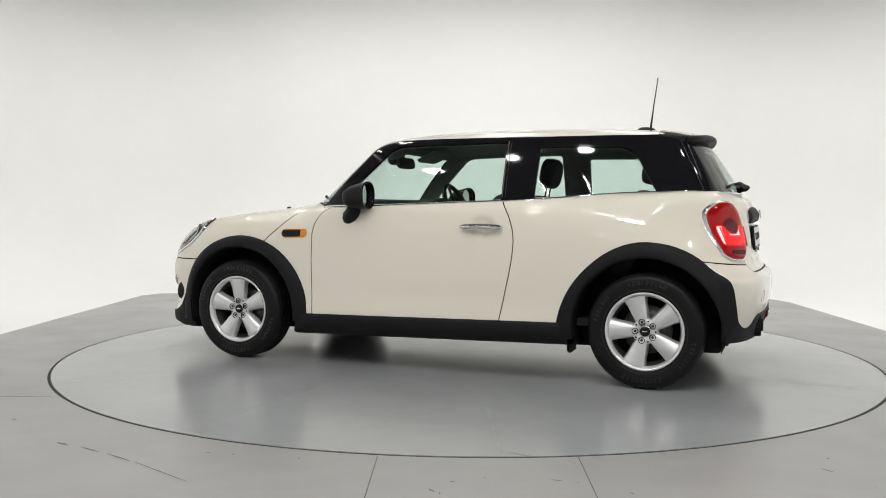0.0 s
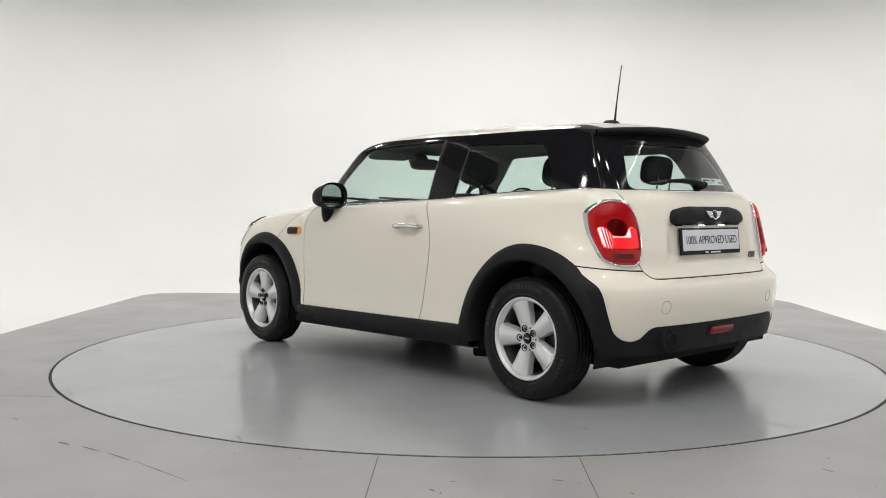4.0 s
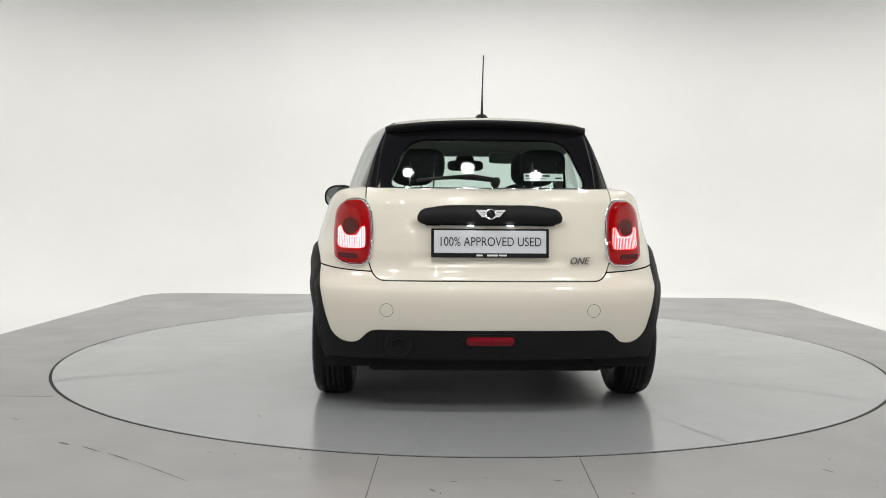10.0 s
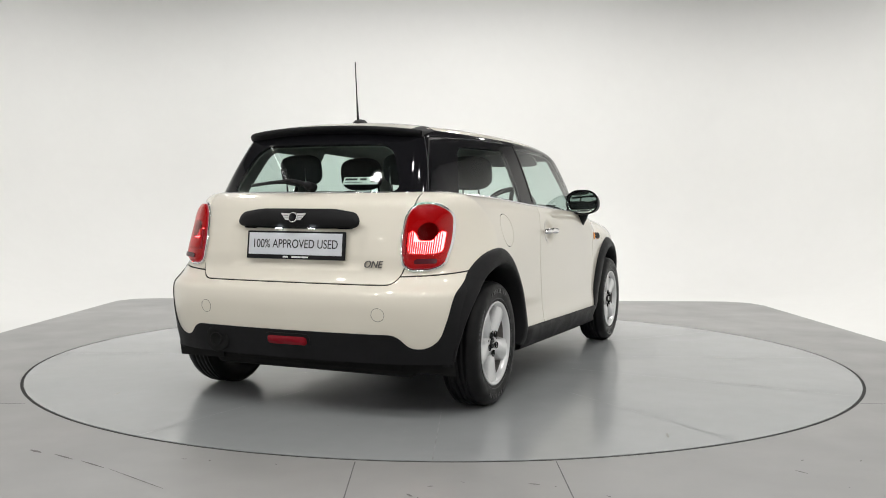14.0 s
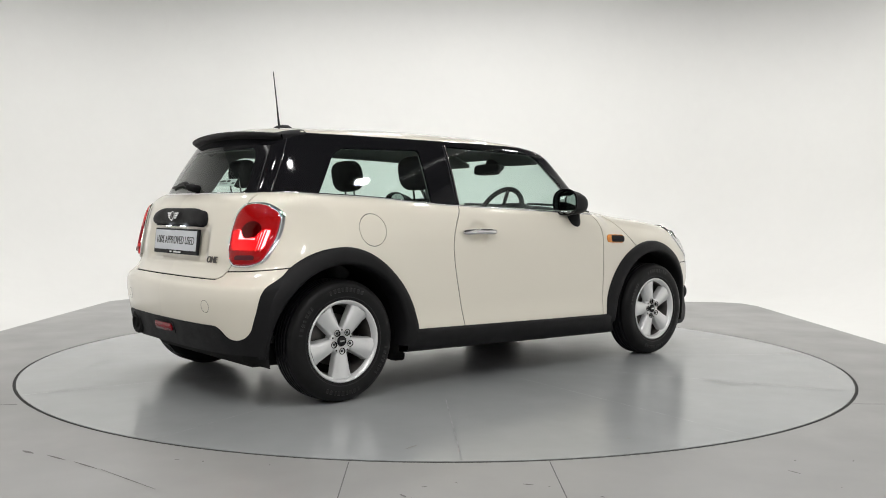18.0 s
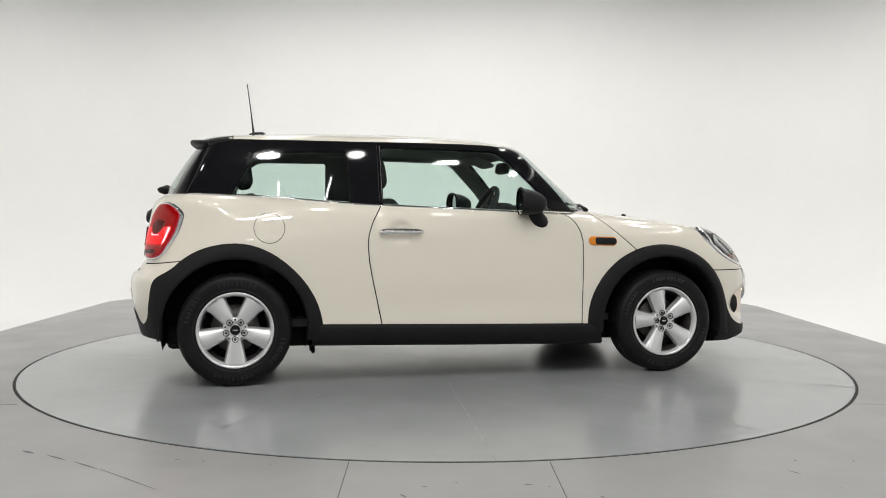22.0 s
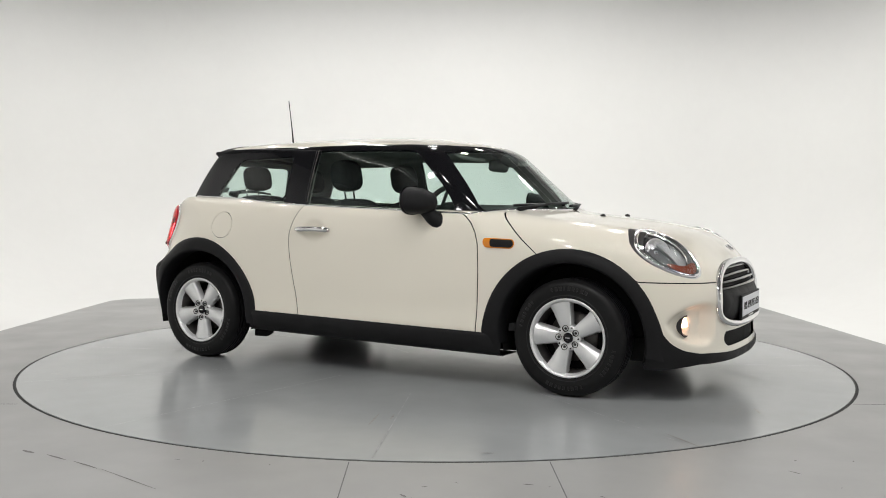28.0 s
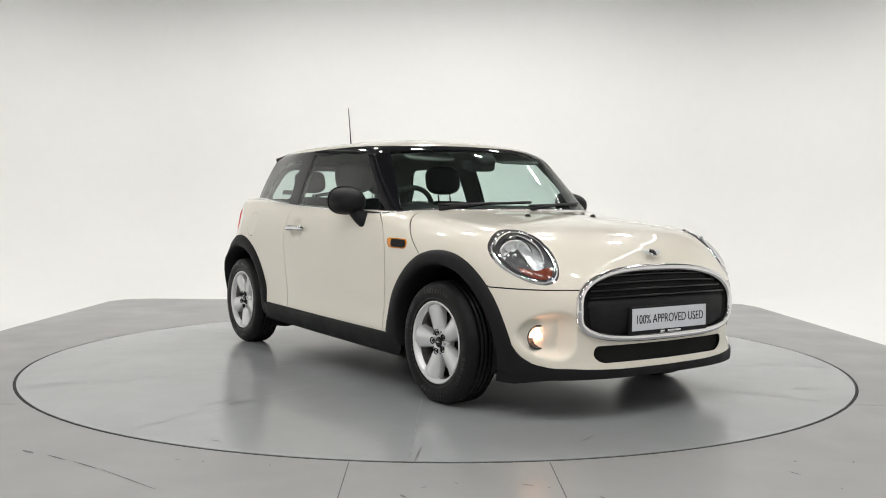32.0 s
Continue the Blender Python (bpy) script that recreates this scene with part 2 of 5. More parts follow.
def strip_fitting(name, m, length):
    o = new(name)
    o.matrix_basis = m
    boxed("tray", -length / 2, length / 2, -0.11, 0.11, 0.03, 0.09, M_WALL, o, bevel=0.01)
    return tagged(o, "long white strip lamp, unseen, added to brighten the wall", "strip lamp", "studio strip lamps")


# housings for the added wall washers, out of view
strip_fitting("added_strip_lamp", look((0, 4.35, CEILING - 0.16), (0, 6.2, 1.6)), 7.5)
for sx in (-1, 1):
    strip_fitting("added_strip_lamp", look((sx * 3.65, 0.6, CEILING - 0.16), (sx * 5.2, 0.6, 1.6)), 7.1)


for m in BATTENS:
    batten = new("batten_lamp")
    batten.matrix_basis = m
    boxed("tray", -0.68, 0.68, -0.04, 0.04, -0.095, -0.001, M_WALL, batten, bevel=0.006)
    tagged(batten, "slim white batten lamp, lit", "strip lamp", "slim batten lamps")


def ceiling_fittings():
    """Round lamp housings, one over each light."""
    first = None
    for lx in LAMP_X:
        for ly in LAMP_Y:
            if first is None:
                first = new("ceiling_downlight")
                lathe("housing", [(0.0, 0.0), (0.18, 0.0), (0.18, -0.055), (0.17, -0.06), (0.155, -0.055), (0.155, -0.03), (0.0, -0.03)], M_WALL, first, n=32, axis="z", smooth=False)
                tagged(first, "round white ceiling lamp, lit", "ceiling lamp", "studio ceiling lamps")
                first.matrix_basis = pose(lx, ly, CEILING)
            else:
                copy_thing(first, pose(lx, ly, CEILING))


ceiling_fittings()
RING = 2.508
FLOOR_L, FLOOR_R, FLOOR_B, FLOOR_F = -3.37, 3.27, 3.66, -7.2


M_JOINT = material("filled_floor_joint", (0.12, 0.12, 0.12), 0.7, noise_scale=9, vary=0.35)


def platform():
    """Grey floor slab with a round hole for the turntable."""
    n = 128
    c = 0.30
    rect = [(FLOOR_L, FLOOR_F), (FLOOR_R, FLOOR_F), (FLOOR_R, FLOOR_B - c), (FLOOR_R - 0.1, FLOOR_B - 0.08), (FLOOR_R - c, FLOOR_B), (FLOOR_L + c, FLOOR_B),
            (FLOOR_L + 0.1, FLOOR_B - 0.08), (FLOOR_L, FLOOR_B - c)]
    vs, fs = [], []
    for i in range(n):
        a = 2 * math.pi * i / n
        d = (math.cos(a), math.sin(a))
        best = 99
        for k in range(len(rect)):
            (x1, y1), (x2, y2) = rect[k], rect[(k + 1) % len(rect)]
            ex, ey = x2 - x1, y2 - y1
            den = d[0] * ey - d[1] * ex
            if abs(den) < 1e-9:
                continue
            t, s = (x1 * ey - y1 * ex) / den, (x1 * d[1] - y1 * d[0]) / den
            if t > 0 and -1e-6 <= s <= 1 + 1e-6:
                best = min(best, t)
        r = RING + 0.009
        vs += [(r * d[0], r * d[1], -0.02), (r * d[0], r * d[1], -0.001), ((r + 0.004) * d[0], (r + 0.004) * d[1], 0), (best * d[0], best * d[1], 0), (best * d[0], best * d[1], -0.02)]
    fs = grid_faces(n, 5, closed_u=True)
    ob = raw("platform_floor", vs, [f[::-1] for f in fs], M_FLOOR, smooth=False)
    tagged(ob, "raised grey painted floor with a round cut-out for the turntable", "floor", kind="structure")
    # plate joints that run to the ring
    for nm, x0, y0, x1, y1 in (("seam", -0.33, -2.52, -0.30, -5.0), ("seam", 0.432, -2.495, 0.45, -5.0), ("seam", -2.03, -1.545, -3.37, -1.56), ("seam", 2.08, -1.43, 3.27, -1.44)):
        dx, dy = x1 - x0, y1 - y0
        l = math.hypot(dx, dy)
        px, py = -dy / l * 0.002, dx / l * 0.002
        v = [(x0 + px, y0 + py, 0.0006), (x0 - px, y0 - py, 0.0006), (x1 - px, y1 - py, 0.0006), (x1 + px, y1 + py, 0.0006)]
        raw(nm, v + [(a, b, 0.0001) for a, b, _ in v], [(0, 1, 2, 3), (0, 4, 5, 1), (1, 5, 6, 2), (2, 6, 7, 3), (3, 7, 4, 0)], M_JOINT, ob, smooth=False)
    return ob


platform_ob = platform()
turntable = new("turntable")
tagged(turntable, "round grey painted turntable set flush in the floor", "turntable")
lathe("disc", [(0.0, 0.0), (1.2, 0.0), (RING - 0.008, 0.0), (RING - 0.008, -0.018), (0.0, -0.018)], M_TABLE, turntable, n=160, axis="z", smooth=False)
lathe("gap_ring", [(RING - 0.0075, -0.0025), (RING + 0.0085, -0.0025), (RING + 0.0085, -0.014), (RING - 0.0075, -0.014)], M_GAP, turntable, n=160, axis="z", smooth=False)


def floor_line(name, x0, y0, x1, y1, width, mat, parent, z=0.0007):
    """A thin joint or scratch lying on a floor."""
    dx, dy = x1 - x0, y1 - y0
    l = math.hypot(dx, dy)
    px, py = -dy / l * width / 2, dx / l * width / 2
    n = max(2, int(l / 0.12))
    vs = []
    for i in range(n + 1):
        q = i / n
        w = 1.0 if name == "seam" else 0.35 + 0.65 * math.sin(math.pi * q)
        vs += [(x0 + dx * q + px * w, y0 + dy * q + py * w, z), (x0 + dx * q - px * w, y0 + dy * q - py * w, z)]
    return raw(name, vs, grid_faces(n + 1, 2), mat, parent, smooth=False)


M_SEAM = material("dusty_joint", (0.19, 0.195, 0.20), 0.7, noise_scale=12, vary=0.35)
for x0, y0, x1, y1 in ((-0.67, 1.5, -1.01, 2.29), (0.26, 1.35, 0.305, 2.48), (1.21, 1.44, 1.64, 1.88), (-0.22, 0.0, -0.99, 0.51), (-1.54, -0.66, -2.31, -0.96), (-2.48, 0.32, -1.35, 0.20),
                       (-0.13, -0.9, -0.30, -2.48), (-0.83, -1.08, -1.51, -1.99), (1.0, -0.76, 2.02, -1.48), (0.48, -1.15, 0.99, -2.30), (0.9, 0.3, 2.33, 0.92), (0.45, 0.35, 1.2, 1.44)):
    floor_line("seam", x0, y0, x1, y1, 0.0048, M_SEAM, turntable)
srng = random.Random(4)
for x0, y0, x1, y1 in ((0.59, -1.62, 0.67, -1.83), (0.66, -1.60, 0.70, -1.70), (0.45, 1.95, 0.52, 2.0), (1.86, -1.32, 2.04, -1.47), (-1.0, 2.22, -1.09, 2.24), (0.29, 2.44, 0.22, 2.46), (1.3, -2.0, 1.36, -1.97), (-1.9, 1.0, -1.8, 1.04),
                       (1.93, 1.05, 1.99, 1.14), (-1.5, -1.7, -1.58, -1.72), (1.91, 0.3, 1.97, 0.22), (-0.3, 1.9, -0.36, 1.88), (2.1, -0.6, 2.15, -0.72)):
    floor_line("scuff", x0, y0, x1, y1, 0.011, M_SCUFF, turntable, 0.0009)
for _ in range(34):
    a, r = srng.uniform(0, 6.28), 2.4 * math.sqrt(srng.uniform(0.12, 1))
    x, y, b, l = r * math.cos(a), r * math.sin(a), srng.uniform(0, 6.28), srng.uniform(0.012, 0.035)
    floor_line("scuff", x, y, x + l * math.cos(b), y + l * math.sin(b), srng.uniform(0.004, 0.009), M_SCUFF, turntable, 0.0010)
for x0, y0, x1, y1, w in ((-1.62, -2.38, -1.56, -2.42, 0.02), (-1.50, -2.44, -1.40, -2.51, 0.012), (-1.36, -2.53, -1.24, -2.62, 0.010), (-1.22, -2.63, -0.95, -2.86, 0.006), (1.9, -2.2, 1.93, -2.23, 0.012), (0.30, -2.78, 0.34, -2.79, 0.01),
                          (-0.12, -2.9, -0.10, -2.93, 0.012), (2.35, -1.75, 2.39, -1.78, 0.012), (-2.0, -2.0, -1.96, -2.03, 0.008), (1.3, -2.6, 1.33, -2.64, 0.01)):
    floor_line("scuff", x0, y0, x1, y1, w, M_SCUFF, platform_ob, 0.0009)
for _ in range(26):
    x, y, b, l = srng.uniform(-2.6, 2.6), srng.uniform(-3.0, -2.45), srng.uniform(0, 6.28), srng.uniform(0.008, 0.025)
    if math.hypot(x, y) > RING + 0.05:
        floor_line("scuff", x, y, x + l * math.cos(b), y + l * math.sin(b), srng.uniform(0.004, 0.010), M_SCUFF, platform_ob, 0.0010)

# ---- car: surface tools ----
def spline(rows):
    """Smooth curve through (position, value) rows, as a function on arrays."""
    xs, ys = np.array([r[0] for r in rows], float), np.array([r[1] for r in rows], float)
    d = np.diff(ys) / np.diff(xs)
    m = np.empty(len(xs))
    m[0], m[-1] = d[0], d[-1]
    for i in range(1, len(xs) - 1):
        h0, h1 = xs[i] - xs[i - 1], xs[i + 1] - xs[i]
        m[i] = (d[i - 1] * h1 + d[i] * h0) / (h0 + h1)
        if d[i - 1] * d[i] <= 0:
            m[i] = 0 if min(abs(d[i - 1]), abs(d[i])) < 0.02 else m[i] * 0.5
    tx, ty = [], []
    for i in range(len(xs) - 1):
        h = xs[i + 1] - xs[i]
        s = np.linspace(0, 1, 40, endpoint=False)
        tx.append(xs[i] + s * h)
        ty.append((2 * s**3 - 3 * s**2 + 1) * ys[i] + (s**3 - 2 * s**2 + s) * h * m[i] + (-2 * s**3 + 3 * s**2) * ys[i + 1] + (s**3 - s**2) * h * m[i + 1])
    tx, ty = np.concatenate(tx + [xs[-1:]]), np.concatenate(ty + [ys[-1:]])
    return lambda q: np.interp(q, tx, ty)


def smax(a, b, k):
    h = np.maximum(k - np.abs(a - b), 0) / k
    return np.maximum(a, b) + h * h * k * 0.25


def belt(x):
    return 0.963 - 0.0395 * x


hood_top = spline([(0.5, 0.995), (0.8, 0.985), (1.0, 0.957), (1.25, 0.930), (1.45, 0.906), (1.6, 0.880), (1.72, 0.848), (1.82, 0.806), (1.90, 0.752), (1.97, 0.690), (2.05, 0.60)])
side_plan = spline([(-1.95, 0.800), (-1.6, 0.824), (-1.2, 0.827), (-0.5, 0.826), (0.3, 0.822), (0.85, 0.811), (1.25, 0.803), (1.6, 0.772), (2.05, 0.70)])
side_prof = spline([(0.10, -0.055), (0.20, -0.035), (0.30, -0.016), (0.45, -0.003), (0.60, 0.0), (0.78, 0.0), (0.86, -0.006), (0.92, -0.018), (0.97, -0.036), (1.02, -0.060), (1.1, -0.11)])
front_prof = spline([(0.10, 1.965), (0.17, 1.992), (0.225, 2.004), (0.27, 2.000), (0.40, 2.004), (0.52, 2.008), (0.62, 1.992), (0.70, 1.962), (0.80, 1.912), (1.0, 1.80)])
front_drop = spline([(0, 0), (0.2, 0.010), (0.35, 0.026), (0.5, 0.066), (0.6, 0.116), (0.7, 0.215), (0.78, 0.350), (0.9, 0.62)])
rear_prof = spline([(0.10, -1.70), (0.20, -1.765), (0.32, -1.805), (0.45, -1.835), (0.55, -1.842), (0.585, -1.830), (0.615, -1.795), (0.65, -1.772), (0.75, -1.764), (0.85, -1.752), (0.93, -1.735), (0.99, -1.712), (1.03, -1.68), (1.10, -1.60)])
rear_drop = spline([(0, 0), (0.3, 0.012), (0.47, 0.034), (0.6, 0.082), (0.7, 0.165), (0.76, 0.265), (0.84, 0.46), (0.9, 0.62)])

rear_drop_low = spline([(0, 0), (0.3, 0.010), (0.47, 0.028), (0.6, 0.058), (0.7, 0.104), (0.76, 0.150), (0.80, 0.200), (0.84, 0.300), (0.92, 0.55)])


POCKET = [0.052]


def body_field(x, y, z):
    """Negative inside the lower body."""
    a = np.abs(y)
    hip = np.exp(-((x + 1.30) / 0.42) ** 2)
    up = np.clip((z - 0.70) / 0.30, 0, 1)
    up = up * up * (3 - 2 * up)
    side = a - (side_plan(x) + side_prof(z) + hip * (0.012 - 0.036 * up))
    door = np.clip((0.98 - np.abs(x)) / 0.16, 0, 1)
    side = side - 0.024 * door * np.exp(-((z - 0.285) / 0.095) ** 2)
    crown = 0.085 * a**2
    top_f = (z - (hood_top(x) - crown)) * 0.93
    top_r = z - (belt(x) + 0.014)
    w = np.clip((x - 0.62) / 0.22, 0, 1)
    w = w * w * (3 - 2 * w)
    top = top_r * (1 - w) + top_f * w
    front = (x - (front_prof(z) - front_drop(a))) * 0.9
    shelf = np.clip((z - 0.56) / 0.38, 0, 1)
    shelf = shelf * shelf * (3 - 2 * shelf)
    drop = rear_drop_low(a) * (1 - shelf) + rear_drop(a) * 1.22 * shelf
    rear = ((rear_prof(z) + drop) - x) * 0.9
    # fog lamp pockets, plate recess, handle dishes
    front = front + POCKET[0] * np.clip((a - 0.520) / 0.05, 0, 1) * np.exp(-(((a - 0.600) / 0.110) ** 2 + ((z - 0.394) / 0.094) ** 2) ** 4)
    rear = rear + 0.022 * np.exp(-(((a / 0.352) ** 14) + ((z - 0.780) / 0.095) ** 10))
    side = side + 0.020 * np.exp(-(((x + 0.352) / 0.066) ** 2 + ((z - 0.832) / 0.056) ** 2) ** 2)
    f = smax(side, front, 0.10)
    f = smax(f, rear, 0.06)
    f = smax(f, top, 0.07 + 0.11 * w)
    return smax(f, 0.12 - z, 0.05)


roof_top = spline([(-1.7, 1.335), (-1.5, 1.366), (-1.3, 1.390), (-1.05, 1.407), (-0.7, 1.418), (-0.35, 1.420), (0.0, 1.411), (0.25, 1.391), (0.42, 1.362), (0.6, 1.315), (1.1, 1.15)])
cabin_lean = spline([(0.80, -0.055), (0.90, -0.022), (0.975, 0.0), (1.05, 0.024), (1.15, 0.059), (1.25, 0.099), (1.32, 0.131), (1.42, 0.184), (1.5, 0.23)])


def cabin_foot(x):
    """Half width of the cabin at the window line."""
    hip = np.exp(-((x + 1.30) / 0.42) ** 2)
    return side_plan(x) - 0.058 - 0.022 * hip - 0.078 * np.maximum(-0.2 - x, 0) ** 2 - 0.6 * np.maximum(-1.35 - x, 0) ** 2 - 0.26 * np.maximum(x - 0.2, 0) ** 2


cabin_taper = spline([(-1.8, 0.022), (-1.5, 0.020), (-1.2, 0.015), (-0.8, 0.006), (-0.4, 0.0), (1.2, 0.0)])


def cabin_field(x, y, z):
    """Negative inside the cabin."""
    a = np.abs(y)
    side = (a - (cabin_foot(x) - cabin_lean(z)) + cabin_taper(x) * np.clip((z - 0.98) / 0.34, 0, 1.3)) * 0.95
    q = (a / 0.6) ** 2
    roof = z - (roof_top(x) - 0.042 * q - 0.020 * q * q)
    glass_f = (x - (0.500 + (1.361 - z) * 1.14) + 0.215 * (a / 0.65) ** 2.2) * 0.64
    glass_r = ((-1.455 - (1.343 - z) * 0.64 - 0.012 * np.clip(1 - ((z - 1.16) / 0.18) ** 2, -1, 1)) + 0.10 * (a / 0.55) ** 2.2 - x) * 0.8
    f = smax(side, glass_f, 0.05)
    f = smax(f, glass_r, 0.045)
    return smax(f, roof, 0.040)


def gradient(fn, p, e=1e-4):
    g = np.empty_like(p)
    for k in range(3):
        d = np.zeros(3)
        d[k] = e
        a, b = p + d, p - d
        g[:, k] = (fn(a[:, 0], a[:, 1], a[:, 2]) - fn(b[:, 0], b[:, 1], b[:, 2])) / (2 * e)
    return g


def project(fn, p, steps=3, limit=0.02):
    for _ in range(steps):
        g = gradient(fn, p)
        f = fn(p[:, 0], p[:, 1], p[:, 2])
        d = g * (f / np.maximum((g * g).sum(1), 1e-3))[:, None]
        ln = np.linalg.norm(d, axis=1)
        p = p - d * np.minimum(1, limit / np.maximum(ln, 1e-9))[:, None]
    return p


def normals_of(fn, p):
    g = gradient(fn, p)
    return g / np.maximum(np.linalg.norm(g, axis=1), 1e-9)[:, None]


def skin(fn, lo, hi, h):
    """Triangle skin of the zero surface of fn inside a box."""
    ax = [np.arange(lo[k], hi[k] + h, h) for k in range(3)]
    X, Y, Z = np.meshgrid(*ax, indexing="ij")
    val = fn(X, Y, Z)
    ins = val < 0
    c = ins.astype(np.int8)
    s = (c[:-1, :-1, :-1] + c[1:, :-1, :-1] + c[:-1, 1:, :-1] + c[1:, 1:, :-1] + c[:-1, :-1, 1:] + c[1:, :-1, 1:] + c[:-1, 1:, 1:] + c[1:, 1:, 1:])
    cell = (s > 0) & (s < 8)
    idx = -np.ones(cell.shape, np.int64)
    w = np.argwhere(cell)
    idx[cell] = np.arange(len(w))
    p = np.stack([ax[k][w[:, k]] + h / 2 for k in range(3)], 1)
    quads = []
    for k in range(3):
        o1, o2 = [(1, 2), (2, 0), (0, 1)][k]
        a = [slice(None)] * 3
        b = [slice(None)] * 3
        a[k], b[k] = slice(None, -1), slice(1, None)
        ch = ins[tuple(a)] != ins[tuple(b)]
        e = np.argwhere(ch)
        e = e[(e[:, o1] > 0) & (e[:, o2] > 0) & (e[:, o1] < idx.shape[o1]) & (e[:, o2] < idx.shape[o2])]
        flip = ins[e[:, 0], e[:, 1], e[:, 2]]
        q = []
        for d1, d2 in ((-1, -1), (0, -1), (0, 0), (-1, 0)):
            m = e.copy()
            m[:, o1] += d1
            m[:, o2] += d2
            q.append(idx[m[:, 0], m[:, 1], m[:, 2]])
        q = np.stack(q, 1)
        q[~flip] = q[~flip][:, ::-1]
        quads.append(q)
    q = np.concatenate(quads)
    p = project(fn, p, 3)
    for _ in range(3):
        acc, cnt = np.zeros_like(p), np.zeros(len(p))
        for i in range(4):
            for j in (1, 3):
                np.add.at(acc, q[:, i], p[q[:, (i + j) % 4]])
                np.add.at(cnt, q[:, i], 1)
        p = project(fn, 0.5 * p + 0.5 * acc / np.maximum(cnt, 1)[:, None], 2)
    tri = np.concatenate([q[:, [0, 1, 2]], q[:, [0, 2, 3]]])
    return p, tri


def clip(mesh, g):
    """The part of a triangle mesh where the scalar g (per vertex) is negative."""
    p, t = mesh
    if len(t) == 0:
        return p, t
    g = np.where(np.abs(g) < 1e-7, 1e-7, g)
    neg = g < 0
    cnt = neg[t].sum(1)
    keep = [t[cnt == 3]]
    newp, lookup, base = [], {}, len(p)

    def mid(i, j):
        key = (i, j) if i < j else (j, i)
        if key not in lookup:
            s = g[i] / (g[i] - g[j])
            lookup[key] = base + len(newp)
            newp.append(p[i] + (p[j] - p[i]) * s)
        return lookup[key]

    extra = []
    for tri in t[(cnt == 1) | (cnt == 2)]:
        n = [bool(neg[v]) for v in tri]
        if sum(n) == 1:
            k = n.index(True)
            a, b, c = tri[k], tri[(k + 1) % 3], tri[(k + 2) % 3]
            extra.append((a, mid(a, b), mid(a, c)))
        else:
            k = n.index(False)
            a, b, c = tri[k], tri[(k + 1) % 3], tri[(k + 2) % 3]
            m1, m2 = mid(a, b), mid(a, c)
            extra += [(m1, b, c), (m1, c, m2)]
    if extra:
        keep.append(np.array(extra, np.int64))
    t2 = np.concatenate(keep)
    p2 = np.concatenate([p, np.array(newp)]) if newp else p
    used, inv = np.unique(t2, return_inverse=True)
    return p2[used], inv.reshape(-1, 3)


def sheet(name, mesh, fn, mat, parent, label="", lift=0.0, flange=0.0, domed=False):
    """A panel out of a skin: shaded by the field's normals, its rim turned inwards by flange."""
    p, t = mesh
    n = normals_of(fn, p)
    p = p + n * (lift if np.isscalar(lift) else np.asarray(lift)[:, None])
    if domed:
        fn_ = np.cross(p[t[:, 1]] - p[t[:, 0]], p[t[:, 2]] - p[t[:, 0]])
        n2 = np.zeros_like(p)
        for k in range(3):
            np.add.at(n2, t[:, k], fn_)
        n = n2 / np.maximum(np.linalg.norm(n2, axis=1), 1e-12)[:, None]
    nv = len(p)
    verts, nrm, tris = p, n, t
    if flange:
        e = np.concatenate([t[:, [0, 1]], t[:, [1, 2]], t[:, [2, 0]]])
        key = np.sort(e, 1)
        _, inv, c = np.unique(key[:, 0] * nv + key[:, 1], return_inverse=True, return_counts=True)
        rim = e[c[inv.ravel()] == 1]
        if len(rim):
            a, b = rim[:, 0], rim[:, 1]
            k = np.arange(len(rim)) * 4 + nv
            side = np.cross(p[b] - p[a], n[a])
            side /= np.maximum(np.linalg.norm(side, axis=1), 1e-9)[:, None]
            blk = np.stack([p[a], p[b], p[b] - n[b] * flange, p[a] - n[a] * flange], 1).reshape(-1, 3)
            verts = np.concatenate([p, blk])
            nrm = np.concatenate([n, np.repeat(side, 4, 0)])
            tris = np.concatenate([t, np.stack([k + 1, k, k + 3], 1), np.stack([k + 1, k + 3, k + 2], 1)])
    me = bpy.data.meshes.new(name)
    me.from_pydata(verts.tolist(), [], tris.tolist())
    me.materials.append(mat)
    me.update()
    me.shade_smooth()
    me.normals_split_custom_set_from_vertices(nrm.tolist())
    ob = new(name, me)
    ob.parent = parent
    if label:
        ob["label"] = label
    return ob


def poly_dist(px, pz, poly):
    """Signed distance to a closed outline, negative inside."""
    d = np.full(px.shape, 1e9)
    inside = np.zeros(px.shape, bool)
    n = len(poly)
    for i in range(n):
        (x1, z1), (x2, z2) = poly[i], poly[(i + 1) % n]
        ex, ez = x2 - x1, z2 - z1
        s = np.clip(((px - x1) * ex + (pz - z1) * ez) / max(ex * ex + ez * ez, 1e-12), 0, 1)
        d = np.minimum(d, np.hypot(px - x1 - s * ex, pz - z1 - s * ez))
        hit = ((z1 > pz) != (z2 > pz)) & (px < (x2 - x1) * (pz - z1) / (z2 - z1 if z2 != z1 else 1e-9) + x1)
        inside ^= hit
    return np.where(inside, -d, d)


def rounded(pts, r, n=5):
    """Outline with its corners rounded; r one number or one per corner."""
    out = []
    rr = r if isinstance(r, (list, tuple)) else [r] * len(pts)
    for i, p in enumerate(pts):
        a, b, c = Vector(pts[i - 1]), Vector(p), Vector(pts[(i + 1) % len(pts)])
        u, v = (a - b), (c - b)
        k = min(rr[i], u.length * 0.48, v.length * 0.48)
        s, e = b + u.normalized() * k, b + v.normalized() * k
        for j in range(n + 1):
            q = j / n
            out.append(tuple(s * (1 - q) ** 2 + b * 2 * q * (1 - q) + e * q * q))
    return out


